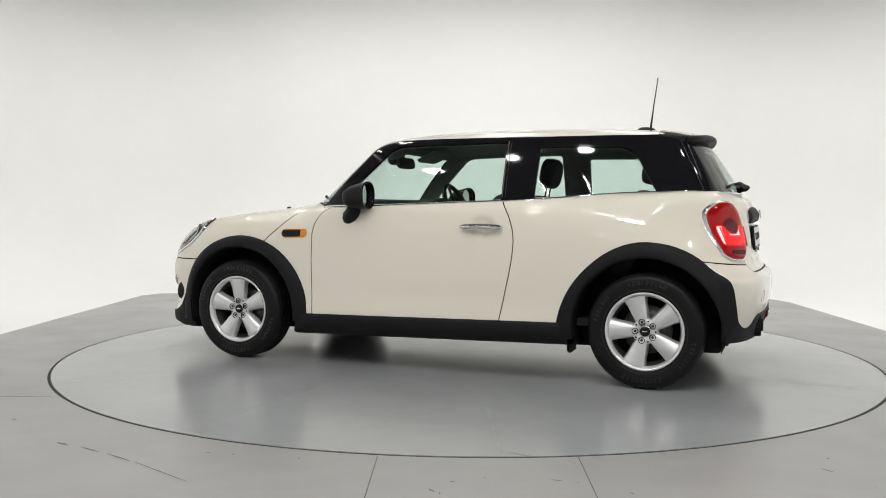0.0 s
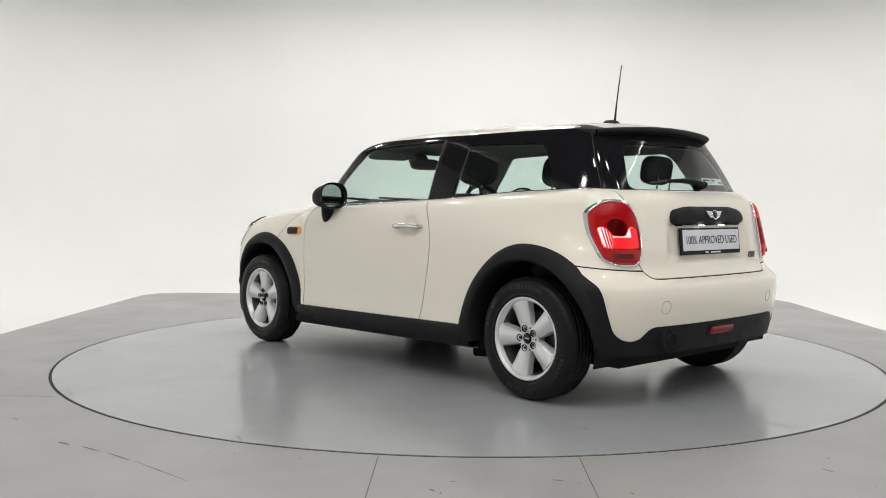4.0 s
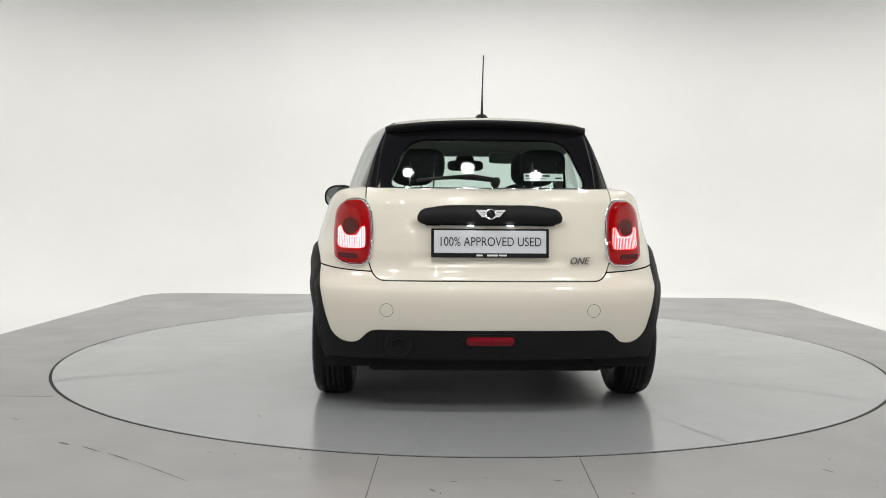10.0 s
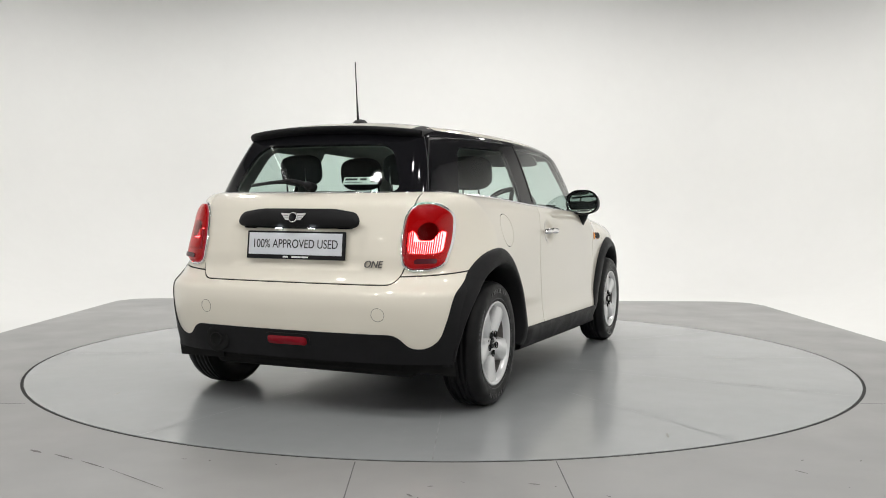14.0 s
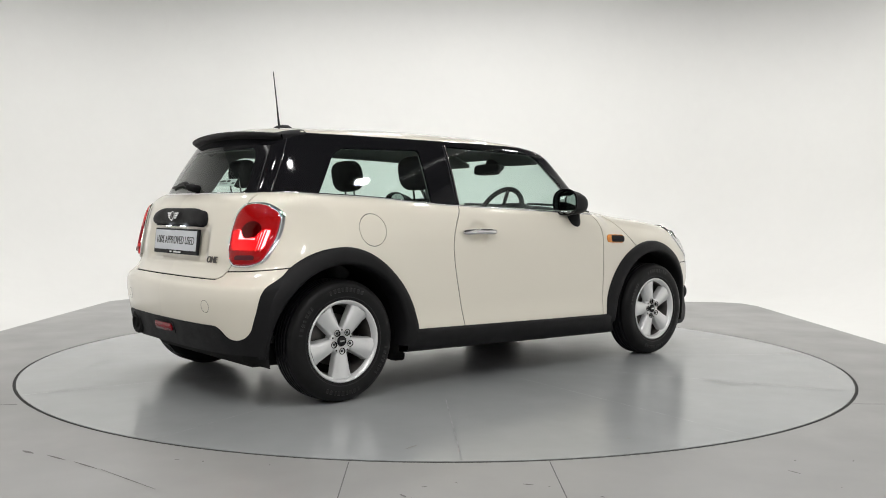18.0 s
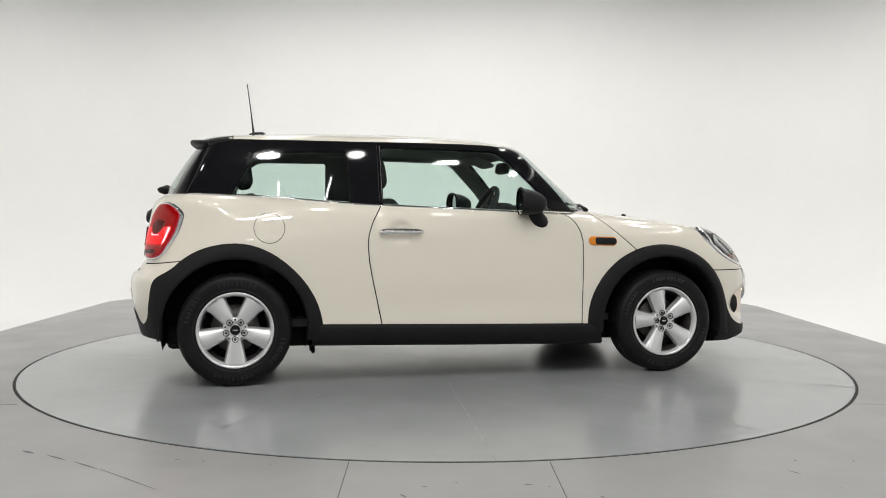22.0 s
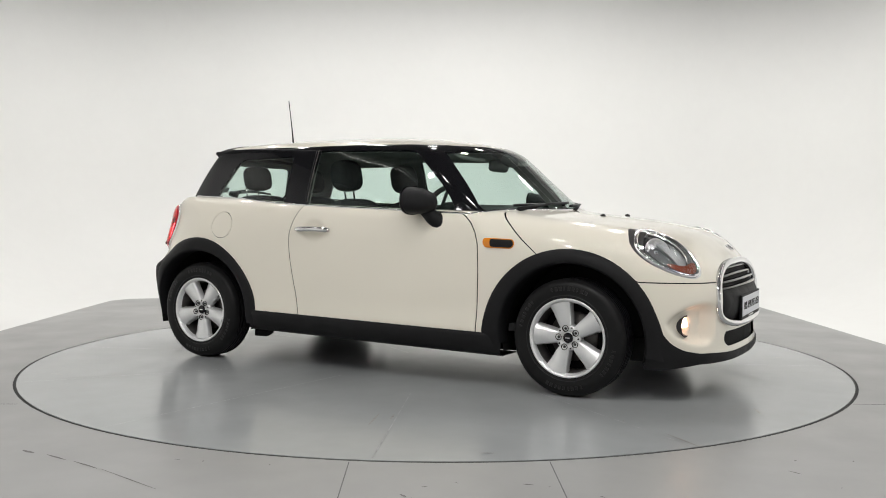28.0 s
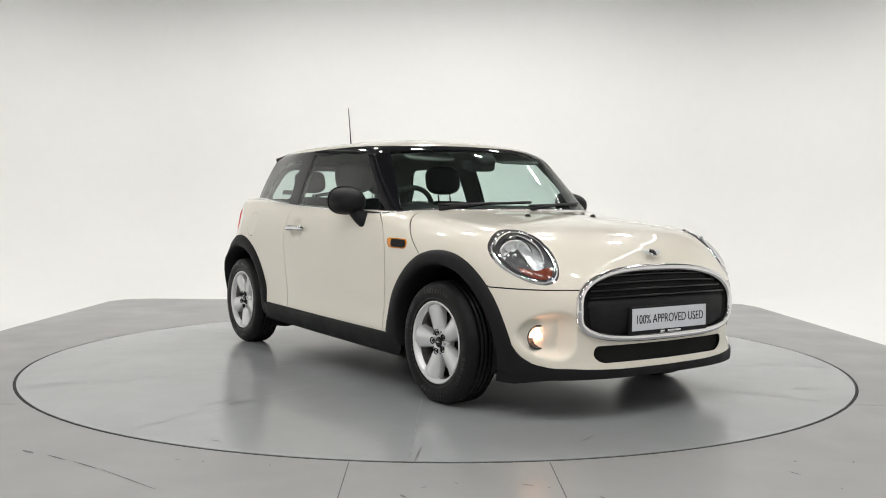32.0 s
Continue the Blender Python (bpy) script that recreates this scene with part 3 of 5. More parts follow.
def ellipse(cx, cz, rx, rz, n=40, tilt=0.0):
    c, s = math.cos(radians(tilt)), math.sin(radians(tilt))
    return [(cx + rx * math.cos(a) * c - rz * math.sin(a) * s, cz + rx * math.cos(a) * s + rz * math.sin(a) * c) for a in (2 * math.pi * i / n for i in range(n))]


# ---- car: panels ----
car = new("car")
tagged(car, "cream white three-door hatchback with black wheel arches, standing on the turntable", "car")
AXLE_F, AXLE_R, AXLE_Z = 1.2475, -1.2475, 0.300
ARCH_IN, ARCH_OUT = 0.385, 0.462
H = 0.0135
body = skin(body_field, (-1.93, -0.92, 0.08), (2.11, 0.92, 1.10), H)
cabin = skin(cabin_field, (-1.75, -0.86, 0.86), (1.12, 0.86, 1.47), H)
GAP = 0.0030


def xyz(mesh):
    p = mesh[0]
    return p[:, 0], p[:, 1], p[:, 2]


def cut(mesh, g_fn):
    return clip(mesh, g_fn(*xyz(mesh)))


def within(poly, axes="xz", grow=0.0):
    """Field: negative inside the outline seen along one axis."""
    def g(x, y, z):
        u, v = {"xz": (x, z), "yz": (y, z), "xy": (x, y), "ayz": (np.abs(y), z)}[axes]
        return poly_dist(u, v, poly) - grow
    return g


def outside(g):
    return lambda x, y, z: -g(x, y, z)


def both(*gs):
    return lambda x, y, z: np.maximum.reduce([g(x, y, z) for g in gs])


# the lower body stops inside the cabin's foot
body = cut(body, lambda x, y, z: -np.where(z > 0.9, cabin_field(x, y, z) + 0.012, 1.0))
# the plastic sill takes over below the doors
body = cut(body, lambda x, y, z: np.where((np.abs(x) < 0.90) & (np.abs(y) > 0.45), 0.262 - 0.018 * x - z, -1.0))
# wheel openings
for ax in (AXLE_F, AXLE_R):
    body = cut(body, lambda x, y, z: np.where(np.abs(y) > 0.5, (ARCH_IN + 0.008) - np.hypot(x - ax, z - AXLE_Z), -1.0))
body = cut(body, lambda x, y, z: 0.185 + 0.072 * np.clip((-1.35 - x) / 0.25, 0, 1) - 0.022 * np.clip((x - 1.5) / 0.1, 0, 1) - z)
cabin = cut(cabin, lambda x, y, z: (belt(x) - 0.03) - z)

DOOR = [(-0.452, 0.985), (-0.475, 0.945), (-0.505, 0.890), (-0.528, 0.820), (-0.534, 0.760), (-0.526, 0.670), (-0.510, 0.580), (-0.482, 0.450), (-0.452, 0.300),
        (0.722, 0.270), (0.729, 0.45), (0.732, 0.62), (0.727, 0.775), (0.712, 0.835), (0.683, 0.887), (0.645, 0.922), (0.607, 0.941)]
DOOR_CUT = DOOR + [(0.60, 1.02), (-0.452, 1.06)]
HOOD_LINE = [(0.800, 1.10), (0.812, 0.950), (0.850, 0.915), (0.895, 0.878), (0.98, 0.802), (1.075, 0.722), (1.15, 0.690), (1.33, 0.680), (1.50, 0.640), (1.60, 0.602), (1.80, 0.600), (2.2, 0.598), (2.2, 1.10)]
g_door = both(within(DOOR_CUT), lambda x, y, z: 0.5 - np.abs(y))
g_hood = within(HOOD_LINE)
GATE = rounded([(-0.575, 1.08), (-0.560, 0.70), (-0.520, 0.612), (0.520, 0.612), (0.560, 0.70), (0.575, 1.08)], [0.02, 0.1, 0.06, 0.06, 0.1, 0.02])
g_gate = both(within(GATE, "yz"), lambda x, y, z: x + 1.35)
g_front = lambda x, y, z: 1.10 - x
# bumper cut lines: the rear one leaves the arch under the tail lamp
g_rbump = lambda x, y, z: np.maximum(x + 1.42, z - (0.672 + 0.12 * (x + 1.55)))


def shrink(g, d=GAP):
    return lambda x, y, z: g(x, y, z) + d


def grow_out(g, d=GAP):
    return lambda x, y, z: d - g(x, y, z)


HEADLAMP = rounded([(0.750, 0.745), (0.735, 0.795), (0.692, 0.838), (0.627, 0.866), (0.568, 0.864), (0.545, 0.820), (0.545, 0.750), (0.558, 0.684), (0.588, 0.636), (0.635, 0.617), (0.697, 0.635), (0.741, 0.690)], 0.05, 4)
GRILLE = []
for k in range(56):
    ca, sa = math.cos(2 * math.pi * k / 56), math.sin(2 * math.pi * k / 56)
    p_ = 2.65 if sa > 0 else 3.8
    rad = 1 / (abs(ca) ** p_ + abs(sa) ** p_) ** (1 / p_)
    GRILLE.append((0.528 * ca * rad, 0.512 + (0.190 if sa > 0 else 0.152) * sa * rad))
INTAKE = rounded([(-0.445, 0.300), (-0.432, 0.345), (0.432, 0.345), (0.445, 0.300), (0.40, 0.265), (-0.40, 0.265)], 0.03)
ahead = lambda x, y, z: 1.35 - x
g_head = both(within(HEADLAMP, "ayz"), ahead)
g_grille = both(within(GRILLE, "yz"), ahead)
g_intake = both(within(INTAKE, "yz"), ahead)
whole = body
for g in (g_head, g_grille, g_intake):
    body = cut(body, outside(g))
FLAP = ellipse(-1.067, 0.852, 0.082, 0.082)
g_flap = both(within(FLAP), lambda x, y, z: y + 0.4)

rest = body
hood = cut(rest, shrink(g_hood))
rest = cut(rest, grow_out(g_hood))
for sgn, nm in ((1, "door"), (-1, "door")):
    d = cut(cut(rest, shrink(g_door)), lambda x, y, z: -sgn * y)
    sheet(nm, d, body_field, M_PAINT, car, flange=0.004)
rest = cut(rest, grow_out(g_door))
gate = cut(rest, shrink(g_gate))
rest = cut(rest, grow_out(g_gate))
rear_bumper = cut(rest, shrink(g_rbump))
rest = cut(rest, grow_out(g_rbump))
front_bumper = cut(rest, g_front)
rest = cut(rest, outside(g_front))
for sgn in (1, -1):
    half = cut(rest, lambda x, y, z: -sgn * y)
    quarter = cut(half, lambda x, y, z: x)
    if sgn < 0:
        sheet("fuel_flap", cut(quarter, shrink(g_flap, 0.0018)), body_field, M_PAINT, car, "round cream white fuel flap", flange=0.004)
        quarter = cut(quarter, grow_out(g_flap, 0.0018))
    sheet("rear_quarter", quarter, body_field, M_PAINT, car, flange=0.004)
    sheet("front_wing", cut(half, lambda x, y, z: -x), body_field, M_PAINT, car, flange=0.004)
sheet("bonnet", hood, body_field, M_PAINT, car, flange=0.004)
sheet("tailgate", gate, body_field, M_PAINT, car, flange=0.004)
# lower black aprons
lip_edge = spline([(0.0, 0.234), (0.35, 0.236), (0.55, 0.246), (0.64, 0.254), (0.682, 0.272), (0.714, 0.315), (0.737, 0.385), (0.760, 0.48), (0.95, 0.60)])
g_lip = lambda x, y, z: np.maximum(z - lip_edge(np.abs(y)), 0.166 + 0.03 * np.clip((x - 1.72) / 0.15, 0, 1) - z)
g_bumper = lambda x, y, z: lip_edge(np.abs(y)) - z
sheet("front_bumper", cut(front_bumper, g_bumper), body_field, M_PAINT, car, flange=0.004)
sheet("front_lip", cut(front_bumper, g_lip), body_field, M_PLASTIC, car, "grained black plastic lip", lift=0.008, flange=0.05)
APRON = rounded([(-0.1, 0.10), (-0.1, 0.392), (0.545, 0.392), (0.60, 0.328), (0.672, 0.330), (0.725, 0.372), (0.758, 0.47), (0.785, 0.60), (0.795, 0.68), (0.95, 0.68), (0.95, 0.10)], 0.04)
g_apron = within(APRON, "ayz")
sheet("rear_bumper", cut(rear_bumper, outside(g_apron)), body_field, M_PAINT, car, flange=0.004)
sheet("rear_apron", cut(rear_bumper, g_apron), body_field, M_PLASTIC, car, "grained black plastic apron", lift=0.004, flange=0.03)
# dark shell behind the joints
sheet("inner_shell", cut(cut(whole, outside(both(g_head))), lambda x, y, z: np.maximum(z - 0.93, 0.22 - z)), body_field, M_DARK, car, lift=-0.02)

# cabin: roof, glass, black pillars
g_roof = lambda x, y, z: np.maximum(np.maximum((1.341 + 0.012 * np.clip(-x - 0.6, 0, 1) - 0.02 * np.clip(x, 0, 1)) - z, x - (0.497 - 0.145 * (np.abs(y) / 0.6) ** 2)), -1.46 - x)
roof = cut(cabin, g_roof)
lower = cut(cabin, outside(g_roof))
sheet("roof", roof, cabin_field, M_PAINT, car, flange=0.02)
sheet("headliner", roof, cabin_field, M_TRIM, car, "grey fabric headliner", lift=-0.03)
WSHIELD = rounded([(-0.695, 0.945), (-0.570, 1.345), (0.570, 1.345), (0.695, 0.945)], [0.05, 0.07, 0.07, 0.05])
g_ws = both(within(WSHIELD, "yz"), lambda x, y, z: 0.2 - x, lambda x, y, z: z - (1.318 - 0.028 * (np.abs(y) / 0.6) ** 2))
DGLASS = rounded([(-0.440, 0.955), (-0.440, 1.312), (0.245, 1.300), (0.48, 1.075), (0.575, 0.93)], [0.01, 0.02, 0.05, 0.3, 0.02])
g_dg = both(within(DGLASS), lambda x, y, z: 0.45 - np.abs(y))
QGLASS = rounded([(-1.300, 0.995), (-1.272, 1.035), (-1.150, 1.240), (-1.095, 1.276), (-0.635, 1.282), (-0.625, 0.99)], [0.02, 0.04, 0.06, 0.04, 0.02, 0.02])
g_qg = both(within(QGLASS), lambda x, y, z: 0.45 - np.abs(y))
RGLASS = rounded([(-0.475, 1.036), (-0.375, 1.270), (0.375, 1.270), (0.475, 1.036)], [0.06, 0.08, 0.08, 0.06])
g_rg = both(within(RGLASS, "yz"), lambda x, y, z: x + 1.2)
sheet("windscreen", cut(lower, shrink(g_ws, 0.0)), cabin_field, M_GLASS, car, "green-tinted windscreen")
lower = cut(lower, outside(g_ws))
sheet("rear_window", cut(lower, g_rg), cabin_field, M_GLASS, car, "tinted rear window")
lower = cut(lower, outside(g_rg))
for sgn in (1, -1):
    half = cut(lower, lambda x, y, z: -sgn * y)
    sheet("door_window", cut(half, g_dg), cabin_field, M_GLASS, car)
    sheet("quarter_window", cut(half, g_qg), cabin_field, M_GLASS, car)
lower = cut(cut(lower, outside(g_dg)), outside(g_qg))
for sgn in (1, -1):
    half = cut(lower, lambda x, y, z: -sgn * y)
    sheet("pillar_band", half, cabin_field, M_BLACK_GLOSS, car, "gloss black window pillars", flange=0.015)
    sheet("pillar_trim", half, cabin_field, M_TRIM, car, "grey inner pillar trim", lift=-0.022)
CAR_SHIFT = pose(-0.040, -0.0045, 0, 0, 0, 0.32)


def bisect(fn, lo, hi, shape):
    """Where fn (negative at lo) turns positive between lo and hi; works on arrays."""
    a, b = np.full(shape, float(lo)), np.full(shape, float(hi))
    for _ in range(18):
        m = (a + b) / 2
        neg = fn(m) < 0
        a, b = np.where(neg, m, a), np.where(neg, b, m)
    return a


def surf_ys(x, z, fn=body_field):
    """Half width of the car's skin at arrays of (x, z)."""
    x, z = np.asarray(x, float), np.asarray(z, float)
    return bisect(lambda m: fn(x, m, z), 0.3, 1.0, x.shape)


def surf_y(x, z, fn=body_field):
    return float(surf_ys([x], [z], fn)[0])


def surf_x(y, z, rear=False):
    s = -1 if rear else 1
    return s * float(bisect(lambda m: body_field(s * m, np.array([y]), np.array([z])), 1.0, 2.1, (1,))[0])


# ---- wheels ----
def wheel(spoke_turn):
    w = new("wheel")
    w.parent = car
    tyre = [(0.192, 0.075), (0.198, 0.083), (0.215, 0.088), (0.245, 0.094), (0.270, 0.093), (0.286, 0.086), (0.296, 0.074), (0.3025, 0.055)]
    tread = []
    for k in range(5):
        y0 = 0.050 - k * 0.025
        tread += [(0.304, y0 + 0.002), (0.304, y0 - 0.016), (0.297, y0 - 0.018), (0.297, y0 - 0.021)]
    prof = tyre + tread[:-2] + [(0.3025, -0.055), (0.296, -0.074), (0.286, -0.086), (0.270, -0.093), (0.245, -0.094), (0.215, -0.088), (0.192, -0.075)]
    lathe("tyre", prof, M_RUBBER, w, "worn black rubber tyre", n=72)
    rim = [(0.200, 0.076), (0.206, 0.084), (0.203, 0.0895), (0.196, 0.088), (0.188, 0.078), (0.182, 0.058)]
    lathe("sidewall_rib", [(0.2170, 0.0870), (0.2190, 0.0905), (0.2215, 0.0905), (0.2235, 0.0880)], M_TYRE_MARK, w, n=72)
    vs, fs = [], []
    for word, count in ((70, 9), (190, 7), (250, 9), (10, 7)):
        for k in range(count):
            a0 = radians(word + 5.2 * k)
            a1 = a0 + radians(3.4 if k % 3 else 2.2)
            b = len(vs)
            for a, r, h in ((a0, 0.246, 0.0935), (a1, 0.246, 0.0935), (a1, 0.266, 0.0930), (a0, 0.266, 0.0930), (a0, 0.247, 0.0956), (a1, 0.247, 0.0956), (a1, 0.265, 0.0952), (a0, 0.265, 0.0952)):
                vs.append((r * math.cos(a), h, r * math.sin(a)))
            fs += [(b + 4, b + 7, b + 6, b + 5), (b, b + 4, b + 5, b + 1), (b + 1, b + 5, b + 6, b + 2), (b + 2, b + 6, b + 7, b + 3), (b + 3, b + 7, b + 4, b)]
    tagged(raw("sidewall_mark", vs, fs, M_TYRE_MARK, w, smooth=False), "raised rubber marks on the tyre wall", kind="stuff")
    lathe("rim", rim, M_ALLOY, w, n=72)
    lathe("rim_barrel", [(0.184, 0.058), (0.178, 0.030), (0.170, -0.02), (0.178, -0.07), (0.196, -0.078)], M_STEEL, w, n=72)
    lathe("brake_disc", [(0.03, -0.02), (0.128, -0.02), (0.130, -0.024), (0.130, -0.036), (0.03, -0.036)], M_STEEL, w, n=48)
    lathe("wheel_back", [(0.0, -0.05), (0.178, -0.05), (0.178, -0.06), (0.0, -0.06)], M_DARK, w, n=36)
    # five broad spokes: flared to the rim, with a step along both flanks
    for i in range(5):
        a0 = radians(spoke_turn + 72 * i)
        rows = [(0.040, 0.028, 0.064), (0.062, 0.031, 0.070), (0.085, 0.037, 0.071), (0.115, 0.043, 0.071), (0.145, 0.048, 0.072), (0.170, 0.053, 0.074), (0.188, 0.057, 0.074)]
        vs = []
        for r, hw, h in rows:
            ridge = min(0.0045, max(0.0, (r - 0.07) * 0.08))
            for u, dh in ((-hw - 0.006, -0.042), (-hw, -0.012), (-hw + 0.004, -0.004), (-hw * 0.62, 0.0), (-hw * 0.52, ridge), (hw * 0.52, ridge), (hw * 0.62, 0.0), (hw - 0.004, -0.004), (hw, -0.012), (hw + 0.006, -0.042)):
                q = math.sqrt(max(r * r - u * u, 0)) if r > 0.15 else r
                vs.append((q * math.cos(a0) - u * math.sin(a0), h + dh, q * math.sin(a0) + u * math.cos(a0)))
        ob = raw("spoke", vs, [f[::-1] for f in grid_faces(len(rows), 10)], M_ALLOY, w)
    lathe("hub", [(0.0, 0.066), (0.026, 0.066), (0.030, 0.060), (0.034, 0.060), (0.040, 0.066), (0.060, 0.067), (0.068, 0.060), (0.070, 0.02)], M_ALLOY, w, n=40)
    lathe("hub_cap", [(0.0, 0.0715), (0.018, 0.0715), (0.025, 0.070), (0.027, 0.064)], M_BLACK_GLOSS, w, "black centre cap with a silver wing emblem", n=32)
    boxed("cap_emblem", -0.013, 0.013, 0.071, 0.0728, -0.0035, 0.0035, M_CHROME, w, bevel=0.001)
    # bolt recesses and flat vent discs are coloured dark for shade inside holes
    for i in range(5):
        a = radians(spoke_turn + 72 * i)
        b = lathe("bolt_recess", [(0.0, 0.0), (0.0125, 0.0), (0.0145, 0.0115), (0.0165, 0.0130), (0.0175, 0.010)], M_DARK, w, n=16)
        b.location = (0.050 * math.cos(a), 0.0615, 0.050 * math.sin(a))
        c = lathe("wheel_bolt", [(0.0, 0.009), (0.006, 0.009), (0.0075, 0.007), (0.008, 0.0)], M_INTERIOR, w, n=6)
        c.location = (0.050 * math.cos(a), 0.062, 0.050 * math.sin(a))
        e = radians(spoke_turn + 36 + 72 * i)
        h = lathe("vent_hole_shade", [(0.0, 0.0008), (0.0045, 0.0008), (0.005, 0.0)], M_DARK, w, n=10)
        h.location = (0.056 * math.cos(e), 0.0672, 0.056 * math.sin(e))
    return w


HUB_Y = 0.740
for x, side, turn in ((AXLE_F, 1, 86.0), (AXLE_R, 1, 72.0), (AXLE_R, -1, 270.0), (AXLE_F, -1, 75.0)):
    wh = wheel(turn)
    wh.matrix_basis = pose(x, side * HUB_Y, 0.304, 0, 0, 0 if side > 0 else 180)


# ---- arches, sills, wells ----
ROUND_F = spline([(-30, 0.49), (-8, 0.484), (0, 0.476), (22, 0.458), (45, 0.458), (90, 0.460), (135, 0.474), (180, 0.488), (200, 0.49)])
ROUND_R = spline([(-20, 0.472), (0, 0.468), (45, 0.450), (90, 0.470), (135, 0.466), (165, 0.436), (190, 0.412), (210, 0.41)])


def arch(ax, side, a0, a1, rim):
    """Flared black arch moulding round a wheel opening, from angle a0 to a1."""
    n, rows = 40, []
    for i in range(n + 1):
        deg = a0 + (a1 - a0) * i / n
        out = float(rim(deg))
        ends = min(1.0, (n - i) / 7 + 0.1, i / 7 + 0.1 if ax < 0 else 1.0)
        flush = 1 - 0.7 * min(max((deg - 115) / 50, 0), 1) if ax < 0 else 1 - 0.5 * min(max((50 - deg) / 50, 0), 1)
        if ax < 0:
            flush *= 0.7
        for r, dy in ((ARCH_IN + 0.002, -0.10), (ARCH_IN, 0.012), (ARCH_IN + 0.008, 0.026), (ARCH_IN + 0.016, 0.031), (out - 0.026, 0.025), (out - 0.008, 0.014), (out, 0.005), (out + 0.002, -0.012)):
            rows.append((ax + r * math.cos(radians(deg)), AXLE_Z + r * math.sin(radians(deg)), dy * min(ends, flush) if dy > 0 else dy))
    g = np.array(rows)
    ys = np.maximum(surf_ys(g[:, 0], np.maximum(g[:, 1], 0.24)) + g[:, 2], 0.60)
    vs = [(x, side * y, z) for (x, z, _), y in zip(rows, ys)]
    fs = grid_faces(n + 1, 8)
    if side < 0:
        fs = [f[::-1] for f in fs]
    raw("wheel_arch", vs, fs, M_PLASTIC, car, "grained black plastic arch moulding")


for side in (1, -1):
    arch(AXLE_F, side, -11, 188, ROUND_F)
    arch(AXLE_R, side, -8, 188, ROUND_R)
    # sill
    vs = []
    xs = np.linspace(-0.84, 0.86, 30)
    for x in xs:
        for z, dy in ((0.318 - 0.019 * x, -0.01), (0.312 - 0.019 * x, 0.010), (0.296 - 0.019 * x, 0.020), (0.235 - 0.014 * x, 0.014), (0.205 - 0.02 * x, -0.002), (0.190 - 0.02 * x, -0.03), (0.185 - 0.02 * x, -0.25)):
            taper = min(max((0.87 - abs(x + 0.005)) / 0.10, 0), 1)
            vs.append((x, side * (surf_y(x, max(z, 0.24)) + (dy if dy < 0 else dy * taper - 0.014 * (1 - taper))), z))
    fs = grid_faces(len(xs), 7)
    if side > 0:
        fs = [f[::-1] for f in fs]
    raw("sill", vs, fs, M_PLASTIC, car, "grained black plastic sill moulding")
    for ax in (AXLE_F, AXLE_R):
        vs = []
        for i in range(25):
            a = radians(-15 + 210 * i / 24)
            for y in (0.50, 0.77):
                vs.append((ax + (ARCH_IN + 0.006) * math.cos(a), side * y, AXLE_Z + (ARCH_IN + 0.006) * math.sin(a)))
        vs += [(ax, side * 0.50, AXLE_Z)]
        fs = grid_faces(25, 2) + [(2 * i, 2 * i + 2, 50) for i in range(24)]
        raw("wheel_well", vs, fs, M_DARK, car)
    for fx, fy, zt in ((1.640, 0.640, 0.200), (-0.825, 0.70, 0.20)):
        vs = []
        for k in range(7):
            q = k / 6
            for dx, zz in ((0.012, zt), (0.010, 0.150 + 0.03 * abs(q - 0.4)), (0.0, 0.143 + 0.03 * abs(q - 0.4)), (-0.004, zt)):
                vs.append((fx + dx - 0.05 * (q - 0.5) ** 2, side * (fy - 0.10 + 0.17 * q), zz))
        raw("deflector_flap", vs, grid_faces(7, 4), M_PLASTIC, car, "black plastic wind deflector flap", smooth=False)
boxed("underbody", -1.62, 1.72, -0.56, 0.56, 0.17, 0.30, M_DARK, car, bevel=0.03)


# ---- trim and fittings ----
def body_tops(x, y):
    """Height of the lower body's upper skin at arrays of (x, y)."""
    x, y = np.asarray(x, float), np.asarray(y, float)
    return bisect(lambda m: body_field(x, y, m), 0.6, 1.15, x.shape)


def body_top(x, y):
    return float(body_tops([x], [y])[0])


def screen_xs(y, z):
    y, z = np.asarray(y, float), np.asarray(z, float)
    return bisect(lambda m: cabin_field(m, y, z), 0.0, 1.3, y.shape)


def rear_xs(y, z):
    y, z = np.asarray(y, float), np.asarray(z, float)
    return -bisect(lambda m: cabin_field(-m, y, z), 1.0, 1.9, y.shape)


# chrome strip along the foot of the windows: flanks, tail and bonnet edge
xs_ = np.linspace(0.66, -1.45, 60)
zs_ = belt(xs_) - 0.002
back_ = np.clip((-0.55 - xs_) / 0.6, 0, 1)
back_ = back_ * back_ * (3 - 2 * back_)
strip_y = (surf_ys(xs_, zs_) + 0.001) * (1 - back_) + (surf_ys(xs_, zs_ + 0.016, cabin_field) + 0.010) * back_
strip_z = np.where(back_ > 0.02, body_tops(xs_, strip_y) + 0.003, zs_)
left = list(zip(xs_.tolist(), strip_y.tolist(), strip_z.tolist()))
tail_y = np.linspace(0.53, -0.53, 25)
tail_z = np.full(25, belt(-1.6) + 0.004)
tail = list(zip((np.minimum(rear_xs(tail_y, tail_z), 0) - 0.006).tolist(), tail_y.tolist(), tail_z.tolist()))
nose_y = np.linspace(-0.655, 0.655, 33)
nose_x = screen_xs(nose_y, np.full(33, 0.958)) + 0.016
nose = list(zip(nose_x.tolist(), nose_y.tolist(), (body_tops(nose_x, nose_y) + 0.002).tolist()))
right = [(x, -y, z) for x, y, z in left[::-1]]
tube("belt_strip", left + tail + right + nose, 0.0062, M_CHROME, car, "thin chrome strip round the window line", n=8, closed=True)
tube("cowl_strip", [(x - 0.014, y * 0.985, z + 0.002) for x, y, z in nose], 0.016, M_PLASTIC, car, n=8, flat=0.45)


